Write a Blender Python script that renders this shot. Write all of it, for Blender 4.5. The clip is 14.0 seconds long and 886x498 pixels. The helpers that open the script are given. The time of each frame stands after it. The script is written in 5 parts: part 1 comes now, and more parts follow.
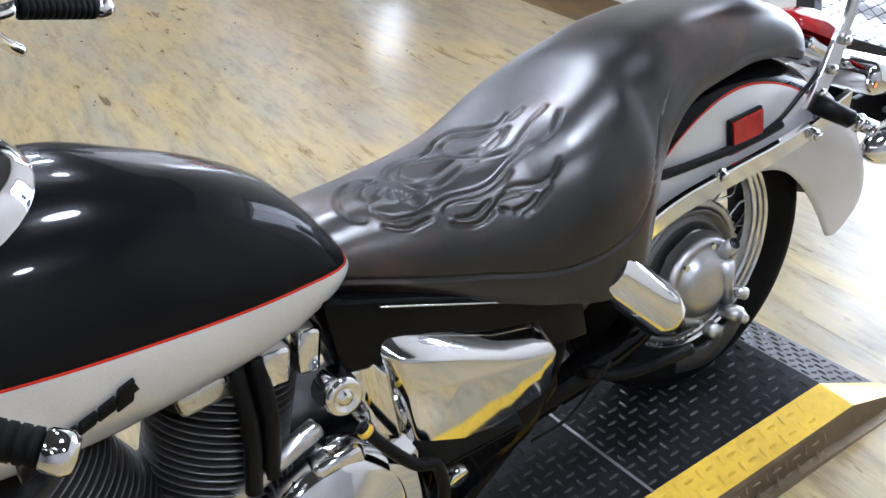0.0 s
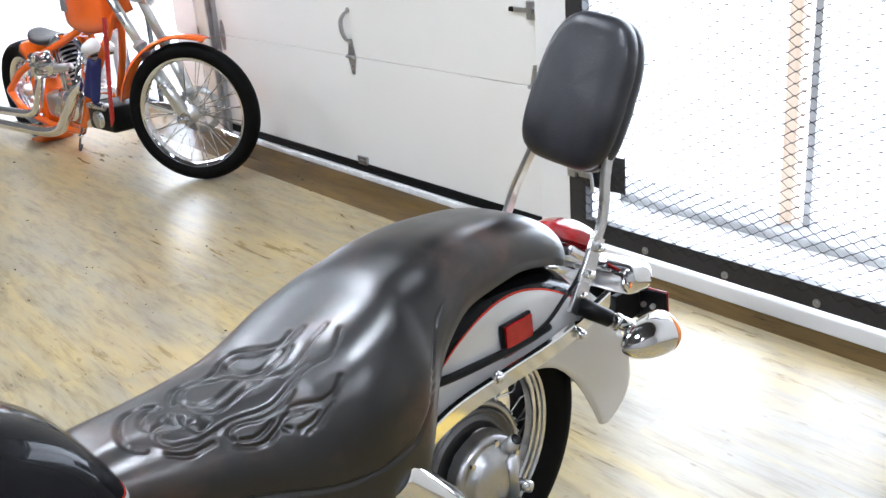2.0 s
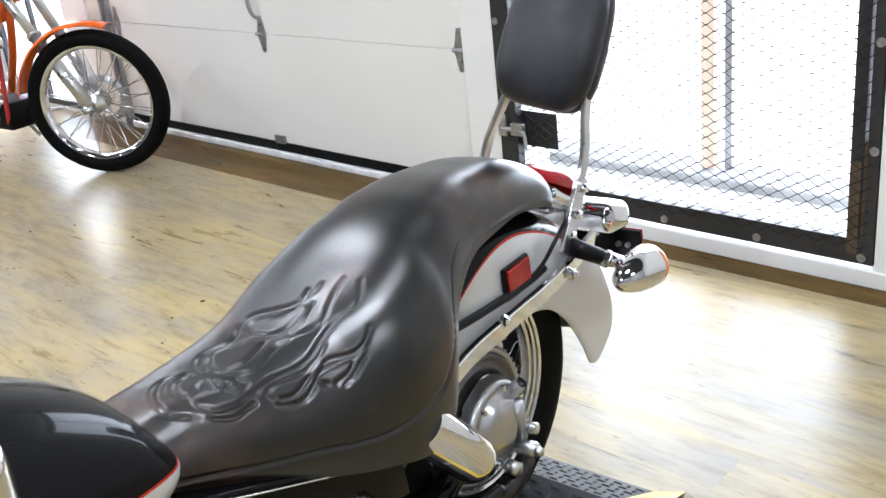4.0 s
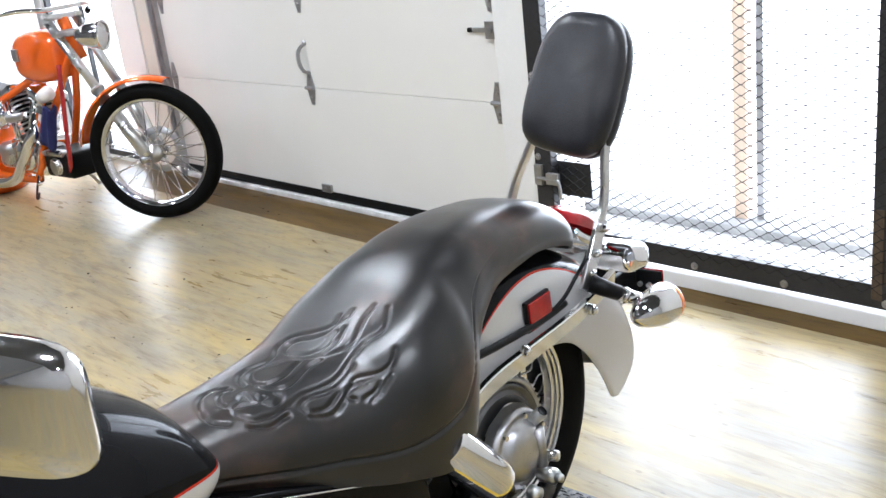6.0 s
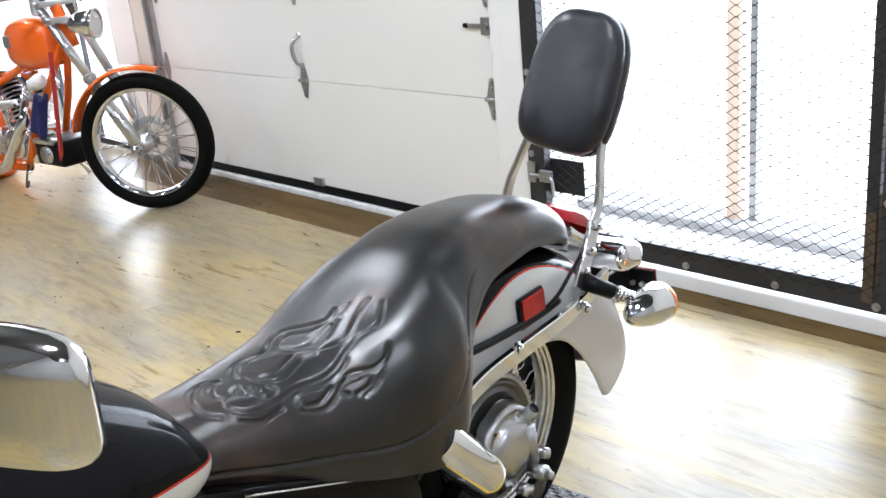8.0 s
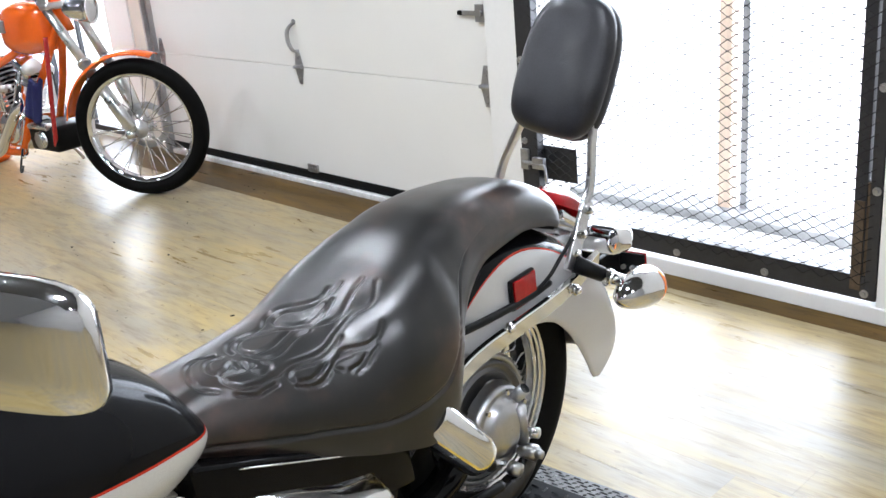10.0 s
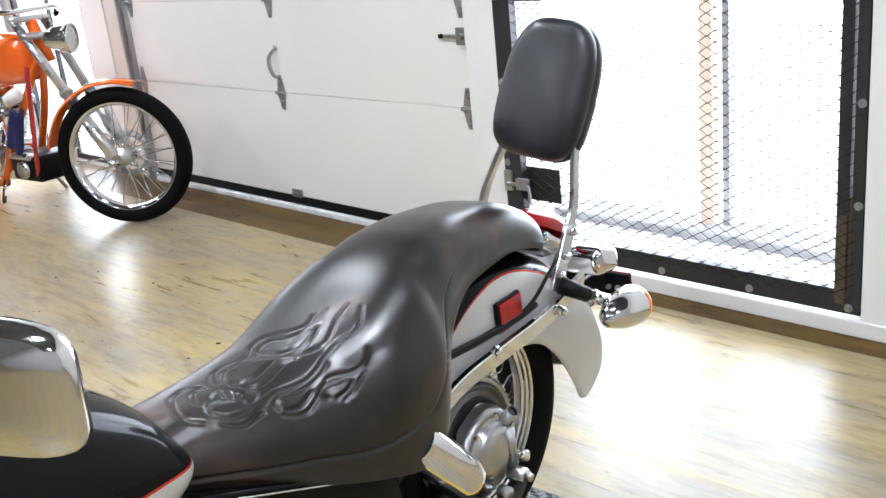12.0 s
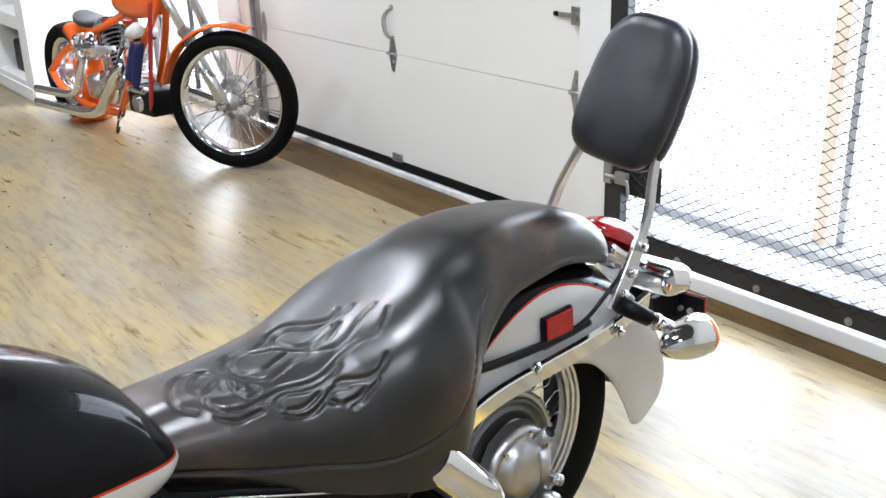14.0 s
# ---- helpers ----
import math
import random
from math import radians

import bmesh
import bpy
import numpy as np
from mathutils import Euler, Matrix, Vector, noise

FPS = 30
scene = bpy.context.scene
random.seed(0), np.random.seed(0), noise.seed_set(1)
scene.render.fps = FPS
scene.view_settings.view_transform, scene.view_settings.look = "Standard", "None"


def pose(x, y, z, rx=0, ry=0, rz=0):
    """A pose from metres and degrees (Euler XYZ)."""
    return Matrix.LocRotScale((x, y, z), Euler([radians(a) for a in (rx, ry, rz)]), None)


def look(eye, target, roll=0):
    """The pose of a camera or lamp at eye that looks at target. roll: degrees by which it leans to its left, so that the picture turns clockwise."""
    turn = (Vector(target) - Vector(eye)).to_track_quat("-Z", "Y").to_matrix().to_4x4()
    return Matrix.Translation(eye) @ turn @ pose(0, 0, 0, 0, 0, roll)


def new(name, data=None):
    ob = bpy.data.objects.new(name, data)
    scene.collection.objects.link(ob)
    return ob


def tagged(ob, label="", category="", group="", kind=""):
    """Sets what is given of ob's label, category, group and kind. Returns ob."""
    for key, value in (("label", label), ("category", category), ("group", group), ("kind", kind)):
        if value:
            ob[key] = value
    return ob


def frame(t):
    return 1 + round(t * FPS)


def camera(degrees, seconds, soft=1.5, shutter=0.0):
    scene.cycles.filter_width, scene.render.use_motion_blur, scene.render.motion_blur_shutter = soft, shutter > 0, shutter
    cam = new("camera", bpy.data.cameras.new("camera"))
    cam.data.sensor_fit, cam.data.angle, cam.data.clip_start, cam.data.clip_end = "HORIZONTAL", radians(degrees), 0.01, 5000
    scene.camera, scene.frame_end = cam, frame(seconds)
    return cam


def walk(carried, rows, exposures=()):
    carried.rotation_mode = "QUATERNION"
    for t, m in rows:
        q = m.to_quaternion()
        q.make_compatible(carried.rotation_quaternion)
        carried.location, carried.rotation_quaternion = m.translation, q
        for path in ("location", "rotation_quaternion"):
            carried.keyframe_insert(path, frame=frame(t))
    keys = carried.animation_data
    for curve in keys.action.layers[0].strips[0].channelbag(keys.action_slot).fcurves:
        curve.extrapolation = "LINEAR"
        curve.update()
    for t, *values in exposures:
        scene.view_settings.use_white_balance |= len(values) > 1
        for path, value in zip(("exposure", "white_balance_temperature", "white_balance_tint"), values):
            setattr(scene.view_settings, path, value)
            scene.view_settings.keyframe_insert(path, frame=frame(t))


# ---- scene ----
cam = camera(48.0, 14.0)
PATH = [
    (0, (-2.763, -4.106, 1.386), (-2.035, -2.531, 0.392), -7.4),
    (0.5, (-2.691, -4.123, 1.392), (-1.882, -2.579, 0.411), -6.3),
    (1, (-2.65, -4.141, 1.409), (-1.743, -2.6, 0.513), -6.6),
    (1.5, (-2.667, -4.162, 1.446), (-1.65, -2.623, 0.672), -5.4),
    (2, (-2.733, -4.169, 1.473), (-1.594, -2.689, 0.757), -4.3),
    (2.5, (-2.837, -4.165, 1.45), (-1.694, -2.715, 0.682), -5.5),
    (3, (-2.861, -4.081, 1.43), (-1.652, -2.683, 0.665), -2.1),
    (3.2, (-2.826, -4.024, 1.411), (-1.609, -2.639, 0.635), -3.2),
    (5.3, (-3.055, -4.122, 1.47), (-1.711, -2.827, 0.751), -7.9),
    (5.5, (-3.037, -4.141, 1.462), (-1.714, -2.82, 0.752), -6.5),
    (6, (-2.972, -4.169, 1.438), (-1.711, -2.762, 0.784), -6.8),
    (6.5, (-2.93, -4.182, 1.435), (-1.659, -2.77, 0.809), -7.2),
    (7, (-2.932, -4.164, 1.443), (-1.696, -2.719, 0.822), -7.0),
    (7.5, (-2.96, -4.165, 1.448), (-1.678, -2.767, 0.817), -6.2),
    (8, (-2.977, -4.158, 1.438), (-1.703, -2.768, 0.773), -5.6),
    (8.2, (-2.977, -4.16, 1.435), (-1.694, -2.786, 0.752), -5.8),
    (10.3, (-3.0, -4.182, 1.43), (-1.722, -2.804, 0.746), -5.1),
    (10.5, (-2.995, -4.181, 1.43), (-1.712, -2.803, 0.754), -5.2),
    (11, (-2.997, -4.188, 1.442), (-1.666, -2.839, 0.804), -5.7),
    (11.5, (-2.995, -4.181, 1.438), (-1.652, -2.846, 0.795), -5.0),
    (12, (-2.994, -4.182, 1.435), (-1.684, -2.816, 0.788), -6.0),
    (12.5, (-2.989, -4.188, 1.436), (-1.695, -2.802, 0.8), -7.3),
    (13, (-2.998, -4.174, 1.446), (-1.657, -2.831, 0.817), -10.1),
    (13.5, (-2.99, -4.14, 1.429), (-1.701, -2.754, 0.783), -11.6),
    (14, (-2.796, -4.162, 1.45), (-1.683, -2.656, 0.749), -1.4),
]
walk(cam, [(t, look(eye, target, roll)) for t, eye, target, roll in PATH], [(0, 0.08, 5950, 17), (1.5, 0.03, 6150, 15), (3, 0, 6300, 15), (14, 0, 6350, 15)])

# ---- light ----
world = bpy.data.worlds.new("world")
scene.world = world
world.use_nodes = True
wn = world.node_tree.nodes
sky = wn.new("ShaderNodeTexSky")
sky.sky_type, sky.sun_disc = "NISHITA", False
sky.sun_elevation, sky.sun_rotation = radians(47), radians(-12)
world.node_tree.links.new(sky.outputs[0], wn["Background"].inputs[0])
wn["Background"].inputs[1].default_value = 0.15


def lamp(name, kind, m, energy, color=(1, 1, 1), **more):
    data = bpy.data.lights.new(name, kind)
    data.energy, data.color = energy, color
    for key, value in more.items():
        if key == "angle":
            data.angle = value
        elif key == "size":
            data.shape, data.size, data.size_y = "RECTANGLE", value[0], value[1]
    ob = new(name, data)
    ob.matrix_world = m
    return ob


lamp("sun", "SUN", look((-2, 9, 10), (0, 0, 0)), 3.0, (1, 0.95, 0.88), angle=radians(0.5))
# daylight that enters by the three openings of the east wall
lamp("gate_daylight", "AREA", look((0.35, -2.26, 1.2), (-2, -2.26, 0.6)), 14, (0.84, 0.93, 1.0), size=(1.3, 2.1))
lamp("window_daylight", "AREA", look((0.35, 2.6, 1.2), (-2, 2.3, 0.3)), 36, (0.93, 0.97, 1.0), size=(1.4, 2.1))


# ---- materials ----
def nodes_of(name):
    mat = bpy.data.materials.new(name)
    mat.use_nodes = True
    nt = mat.node_tree
    return mat, nt, nt.nodes["Principled BSDF"]


def node(nt, kind, **values):
    n = nt.nodes.new(kind)
    for key, value in values.items():
        n.inputs[key.replace("_", " ")].default_value = value
    return n


def coords(nt):
    return nt.nodes.new("ShaderNodeTexCoord").outputs["Object"]


def ramp(nt, fac, stops):
    r = nt.nodes.new("ShaderNodeValToRGB")
    while len(r.color_ramp.elements) < len(stops):
        r.color_ramp.elements.new(0.5)
    for e, (p, c) in zip(r.color_ramp.elements, stops):
        e.position, e.color = p, (*c, 1)
    nt.links.new(fac, r.inputs[0])
    return r.outputs[0]


def math_node(nt, op, a, b=None, c=None):
    m = nt.nodes.new("ShaderNodeMath")
    m.operation = op
    for k, v in enumerate((a, b, c)):
        if v is None:
            continue
        if isinstance(v, (int, float)):
            m.inputs[k].default_value = v
        else:
            nt.links.new(v, m.inputs[k])
    return m.outputs[0]


def mixed(nt, fac, a, b):
    m = nt.nodes.new("ShaderNodeMix")
    m.data_type = "RGBA"
    for k, v in ((0, fac), (6, a), (7, b)):
        if isinstance(v, (tuple, list)):
            m.inputs[k].default_value = (*v, 1)
        elif isinstance(v, (int, float)):
            m.inputs[k].default_value = v
        else:
            nt.links.new(v, m.inputs[k])
    return m.outputs[2]


def multiplied(nt, a, b):
    m = nt.nodes.new("ShaderNodeMix")
    m.data_type, m.blend_type = "RGBA", "MULTIPLY"
    m.inputs[0].default_value = 1.0
    nt.links.new(a, m.inputs[6])
    nt.links.new(b, m.inputs[7])
    return m.outputs[2]


def bumped(nt, bsdf, height, strength=0.2, distance=0.002):
    b = node(nt, "ShaderNodeBump", Strength=strength, Distance=distance)
    nt.links.new(height, b.inputs["Height"])
    nt.links.new(b.outputs[0], bsdf.inputs["Normal"])


def surface(name, color, rough=0.5, metal=0.0, vary=0.12, scale=6.0, fine=90.0, bump=0.1, coat=0.0, rough_vary=0.1, stretch=(1, 1, 1), spec=0.5):
    """A painted, metal or rubber surface with stains at one scale and grain at another."""
    mat, nt, b = nodes_of(name)
    mp = nt.nodes.new("ShaderNodeMapping")
    mp.inputs["Scale"].default_value = stretch
    nt.links.new(coords(nt), mp.inputs[0])
    big = node(nt, "ShaderNodeTexNoise", Scale=scale, Detail=5.0)
    small = node(nt, "ShaderNodeTexNoise", Scale=fine, Detail=3.0)
    nt.links.new(mp.outputs[0], big.inputs[0])
    nt.links.new(mp.outputs[0], small.inputs[0])
    f = math_node(nt, "ADD", math_node(nt, "MULTIPLY", big.outputs[0], 0.65), math_node(nt, "MULTIPLY", small.outputs[0], 0.35))
    lo, hi = [c * (1 - vary) for c in color], [min(1, c * (1 + vary)) for c in color]
    nt.links.new(ramp(nt, f, [(0.3, lo), (0.7, hi)]), b.inputs["Base Color"])
    nt.links.new(math_node(nt, "MULTIPLY_ADD", big.outputs[0], rough_vary, rough - rough_vary / 2), b.inputs["Roughness"])
    b.inputs["Metallic"].default_value = metal
    b.inputs["Coat Weight"].default_value = coat
    b.inputs["Coat Roughness"].default_value = 0.03
    b.inputs["Specular IOR Level"].default_value = spec
    if bump:
        bumped(nt, b, small.outputs[0], bump, 0.001)
    return mat


CHROME = surface("chrome", (0.82, 0.82, 0.83), 0.09, 1.0, 0.03, 5, 60, 0.02, rough_vary=0.06)
CHROME_DULL = surface("dull_chrome", (0.62, 0.62, 0.62), 0.28, 1.0, 0.1, 8, 80, 0.08)
ALLOY = surface("cast_alloy", (0.5, 0.5, 0.5), 0.38, 1.0, 0.12, 9, 120, 0.15)
FIN_METAL = surface("dark_fin_metal", (0.15, 0.15, 0.155), 0.42, 0.9, 0.15, 9, 120, 0.15)
HOUSING_METAL = surface("drive_housing_alloy", (0.52, 0.52, 0.53), 0.30, 0.95, 0.12, 9, 120, 0.15)
STEEL_DARK = surface("dark_steel", (0.035, 0.035, 0.038), 0.42, 0.3, 0.25, 5, 60, 0.2)
BLACK_GLOSS = surface("black_gloss_paint", (0.003, 0.003, 0.0035), 0.10, 0, 0.2, 5, 60, 0.0, coat=0.0, rough_vary=0.04, spec=0.14)
BLACK_SATIN = surface("black_satin_paint", (0.004, 0.004, 0.0045), 0.35, 0, 0.3, 7, 80, 0.1, spec=0.16)
RUBBER = surface("tyre_rubber", (0.004, 0.004, 0.004), 0.6, 0, 0.25, 8, 120, 0.15, spec=0.07)
ORANGE = surface("orange_paint", (0.85, 0.13, 0.01), 0.18, 0, 0.06, 5, 60, 0.0, coat=0.9)
RED_LENS = surface("red_lens", (0.30, 0.006, 0.007), 0.14, 0, 0.45, 12, 90, 0.0, coat=0.6)
AMBER = surface("amber_lens", (0.95, 0.22, 0.02), 0.15, 0, 0.08, 12, 90, 0.0, coat=0.6)
BLUE_CLOTH = surface("blue_cloth", (0.012, 0.015, 0.085), 0.85, 0, 0.3, 20, 200, 0.4)
WALL_WHITE = surface("white_wall_paint", (0.80, 0.79, 0.77), 0.6, 0, 0.03, 1.2, 50, 0.12)
WALL_PALE = surface("pale_grey_wall_paint", (0.42, 0.42, 0.42), 0.7, 0, 0.08, 1.5, 50, 0.12)
WALL_GREY = surface("grey_wall_paint", (0.22, 0.22, 0.22), 0.7, 0, 0.08, 1.5, 50, 0.12)
WALL_BEIGE = surface("beige_wall_paint", (0.66, 0.62, 0.55), 0.65, 0, 0.05, 1.5, 50, 0.12)
DOOR_WHITE = surface("white_door_steel", (0.80, 0.785, 0.75), 0.42, 0, 0.035, 1.4, 260, 0.25)
CEIL_GREY = surface("grey_ceiling_paint", (0.045, 0.045, 0.045), 0.8, 0, 0.15, 2, 60, 0.2)
GALV = surface("galvanised_steel", (0.42, 0.42, 0.43), 0.4, 0.9, 0.2, 14, 90, 0.1)
RUBBER_SEAL = surface("black_seal", (0.006, 0.006, 0.006), 0.55, 0, 0.3, 6, 60, 0.2, spec=0.1)
YELLOW = surface("yellow_paint_worn", (0.62, 0.40, 0.03), 0.35, 0, 0.22, 7, 70, 0.15)
PLATE_BLACK = surface("black_diamond_plate", (0.011, 0.0115, 0.013), 0.34, 0, 0.35, 6, 70, 0.15, spec=0.13)
# lugs paler than their plate: the glints on them are put into the colour
LUG_METAL = surface("glint_lug_metal", (0.055, 0.056, 0.06), 0.24, 0.55, 0.4, 9, 90, 0.15)
PLATE_BROWN = surface("worn_edge_plate", (0.17, 0.13, 0.08), 0.45, 0.3, 0.3, 6, 70, 0.2)
CONCRETE = surface("outside_concrete", (0.78, 0.77, 0.75), 0.8, 0, 0.12, 2, 40, 0.3)


# ---- mesh helpers ----
def part(name, bm, mat, parent=None, label="", smooth=True, mats=None):
    """Links a bmesh as one mesh object, under a thing where one is given."""
    me = bpy.data.meshes.new(name)
    bm.normal_update()
    bm.to_mesh(me)
    bm.free()
    for m in mats or [mat]:
        me.materials.append(m)
    if smooth:
        me.shade_smooth()
    ob = new(name, me)
    ob.parent = parent
    if label:
        ob["label"] = label
    return ob


def auto(ob, deg=35):
    """Keeps edges sharper than deg crisp on a smooth mesh."""
    me = ob.data
    bm = bmesh.new()
    bm.from_mesh(me)
    for e in bm.edges:
        if len(e.link_faces) == 2:
            e.smooth = e.calc_face_angle() < radians(deg)
    bm.to_mesh(me)
    bm.free()
    return ob


def empty(name, m, label, category, group="", kind=""):
    ob = new(name)
    ob.empty_display_size = 0.1
    ob.matrix_world = m
    return tagged(ob, label, category, group, kind)


def box(bm, lo, hi, bevel=0.0, m=None, seg=2):
    lo, hi = Vector(lo), Vector(hi)
    r = bmesh.ops.create_cube(bm, size=1)
    mat = Matrix.LocRotScale((lo + hi) / 2, None, hi - lo)
    bmesh.ops.transform(bm, matrix=mat, verts=r["verts"])
    vs = r["verts"]
    if bevel:
        es = {e for v in vs for e in v.link_edges}
        out = bmesh.ops.bevel(bm, geom=list(es), offset=bevel, segments=seg, affect="EDGES", profile=0.5)
        vs = list({v for f in out["faces"] for v in f.verts} | {v for v in vs if v.is_valid})
    if m is not None:
        bmesh.ops.transform(bm, matrix=m, verts=vs)
    return vs


def boxed(lo, hi, bevel=0.0, m=None):
    bm = bmesh.new()
    box(bm, lo, hi, bevel, m)
    return bm


def frame_axes(d):
    d = Vector(d).normalized()
    a = Vector((0, 0, 1)) if abs(d.z) < 0.9 else Vector((1, 0, 0))
    x = a.cross(d).normalized()
    return x, d.cross(x), d


def cyl(bm, p0, p1, r0, r1=None, seg=24, cap=True):
    p0, p1 = Vector(p0), Vector(p1)
    x, y, d = frame_axes(p1 - p0)
    r1 = r0 if r1 is None else r1
    rings = []
    for p, r in ((p0, r0), (p1, r1)):
        rings.append([bm.verts.new(p + r * (math.cos(a) * x + math.sin(a) * y)) for a in (2 * math.pi * k / seg for k in range(seg))])
    for k in range(seg):
        j = (k + 1) % seg
        bm.faces.new((rings[0][k], rings[0][j], rings[1][j], rings[1][k]))
    if cap:
        bm.faces.new(rings[0][::-1])
        bm.faces.new(rings[1])
    return rings[0] + rings[1]


def smooth_line(points, n=8):
    """Catmull-Rom through the points."""
    P = [Vector(p) for p in points]
    P = [2 * P[0] - P[1]] + P + [2 * P[-1] - P[-2]]
    out = []
    for k in range(1, len(P) - 2):
        for j in range(n):
            t = j / n
            a, b, c, d = P[k - 1 : k + 3]
            out.append(0.5 * (2 * b + (c - a) * t + (2 * a - 5 * b + 4 * c - d) * t * t + (3 * b - a - 3 * c + d) * t**3))
    out.append(P[-2])
    return out


def tube(bm, points, r, seg=12, n=8, flat=None, up=None):
    """A tube along a smooth line; r may be a function of 0..1; flat: (half width, half height) for a strap."""
    L = smooth_line(points, n) if n else [Vector(p) for p in points]
    prev = None
    rings = []
    for k, p in enumerate(L):
        d = (L[min(k + 1, len(L) - 1)] - L[max(k - 1, 0)]).normalized()
        ref = Vector(up) if up is not None else (prev if prev is not None else frame_axes(d)[0])
        x = (ref - ref.dot(d) * d).normalized()
        prev = x
        y = d.cross(x)
        rr = r(k / (len(L) - 1)) if callable(r) else r
        if flat:
            w, h = flat
            c = min(w, h) * 0.35
            prof = [(w - c, -h), (w, -h + c), (w, h - c), (w - c, h), (-w + c, h), (-w, h - c), (-w, -h + c), (-w + c, -h)]
            rings.append([bm.verts.new(p + a * x + b * y) for a, b in prof])
        else:
            rings.append([bm.verts.new(p + rr * (math.cos(a) * x + math.sin(a) * y)) for a in (2 * math.pi * j / seg for j in range(seg))])
    bridge(bm, rings)
    bm.faces.new(rings[0][::-1])
    bm.faces.new(rings[-1])


def bridge(bm, rings, closed=True):
    m = len(rings[0])
    for a, b in zip(rings, rings[1:]):
        for k in range(m if closed else m - 1):
            j = (k + 1) % m
            bm.faces.new((a[k], a[j], b[j], b[k]))


def turned(bm, profile, center, axis, seg=48, start=0.0, end=360.0):
    """Turns a profile of (radius, along) about an axis."""
    x, y, d = frame_axes(axis)
    c = Vector(center)
    full = abs(end - start) >= 360
    rings = []
    for k in range(seg if full else seg + 1):
        a = radians(start + (end - start) * k / seg)
        rad = math.cos(a) * x + math.sin(a) * y
        rings.append([bm.verts.new(c + r * rad + h * d) for r, h in profile])
    if full:
        rings.append(rings[0])
    bridge(bm, rings, closed=False)


def turned_bm(profile, center, axis, seg=48):
    bm = bmesh.new()
    turned(bm, profile, center, axis, seg)
    bmesh.ops.recalc_face_normals(bm, faces=bm.faces)
    return bm


def curve_at(table, x):
    """A smooth value between the rows of a small table."""
    xs, ys = zip(*table)
    h = np.diff(xs)
    s = np.diff(ys) / h
    m = np.r_[s[0], [0 if a * b <= 0 else 2 * a * b / (a + b) for a, b in zip(s, s[1:])], s[-1]]
    k = int(np.clip(np.searchsorted(xs, x) - 1, 0, len(h) - 1))
    t = min(max((x - xs[k]) / h[k], 0), 1)
    return (1 + 2 * t) * (1 - t) ** 2 * ys[k] + t * (1 - t) ** 2 * h[k] * m[k] + t * t * (3 - 2 * t) * ys[k + 1] + t * t * (t - 1) * h[k] * m[k + 1]


# ---- the room ----
def structure(name, bm, mat, label, category, smooth=False):
    return tagged(part(name, bm, mat, None, "", smooth), label, category, kind="structure")


H = 3.1
X0, X1, Y0, Y1 = -8.0, 0.0, -7.0, 6.0
# vinyl plank floor: yellow and grey patches with dark streaks along the planks
def plank_material(name, pale, grey, streak, spec=0.45):
    mat, nt, b = nodes_of(name)
    info = nt.nodes.new("ShaderNodeObjectInfo")
    geo = nt.nodes.new("ShaderNodeNewGeometry")
    tone = math_node(nt, "ADD", info.outputs["Random"], geo.outputs["Random Per Island"])
    rnd = nt.nodes.new("ShaderNodeCombineXYZ")
    nt.links.new(math_node(nt, "MULTIPLY", tone, 3.0), rnd.inputs[0])
    nt.links.new(math_node(nt, "MULTIPLY", tone, 1.3), rnd.inputs[1])

    def streaks(across, along, scale, detail, rough, shifted):
        mp = nt.nodes.new("ShaderNodeMapping")
        mp.inputs["Scale"].default_value = (across, along, 1.0)
        nt.links.new(geo.outputs["Position"], mp.inputs[0])
        out = mp.outputs[0]
        if shifted:
            add = nt.nodes.new("ShaderNodeVectorMath")
            nt.links.new(out, add.inputs[0])
            nt.links.new(rnd.outputs[0], add.inputs[1])
            out = add.outputs[0]
        n = node(nt, "ShaderNodeTexNoise", Scale=scale, Detail=detail, Roughness=rough, Distortion=0.3)
        nt.links.new(out, n.inputs[0])
        return n.outputs[0]

    patch = streaks(8.0, 1.5, 1.0, 5.0, 0.6, True)
    cloud = streaks(1.0, 0.6, 1.5, 2.0, 0.5, False)
    lines = streaks(26.0, 4.0, 1.0, 4.0, 0.6, True)
    fine = streaks(150.0, 12.0, 1.0, 2.0, 0.5, True)
    knot = streaks(60.0, 22.0, 1.0, 0.0, 0.4, True)
    mixf = math_node(nt, "ADD", math_node(nt, "MULTIPLY", patch, 0.62), math_node(nt, "MULTIPLY", cloud, 0.38))
    mixf = math_node(nt, "ADD", mixf, math_node(nt, "MULTIPLY_ADD", tone, 0.05, -0.05))
    col = ramp(nt, mixf, [(0.40, pale), (0.50, [(p + q) / 2 for p, q in zip(pale, grey)]), (0.61, grey)])
    streaky = math_node(nt, "ADD", math_node(nt, "MULTIPLY", lines, 0.75), math_node(nt, "MULTIPLY", fine, 0.25))
    dark = ramp(nt, streaky, [(0.30, streak), (0.52, (0.96, 0.95, 0.93)), (0.72, (1.10, 1.09, 1.07))])
    speck = ramp(nt, knot, [(0.17, (0.62, 0.58, 0.52)), (0.25, (1.0, 1.0, 1.0))])
    dark = multiplied(nt, dark, speck)
    mul = nt.nodes.new("ShaderNodeMix")
    mul.data_type, mul.blend_type = "RGBA", "MULTIPLY"
    mul.inputs[0].default_value = 1.0
    nt.links.new(col, mul.inputs[6])
    nt.links.new(dark, mul.inputs[7])
    nt.links.new(mul.outputs[2], b.inputs["Base Color"])
    nt.links.new(math_node(nt, "MULTIPLY_ADD", cloud, 0.14, math_node(nt, "MULTIPLY_ADD", lines, 0.16, 0.16)), b.inputs["Roughness"])
    b.inputs["Specular IOR Level"].default_value = spec
    bumped(nt, b, lines, 0.06, 0.001)
    return mat


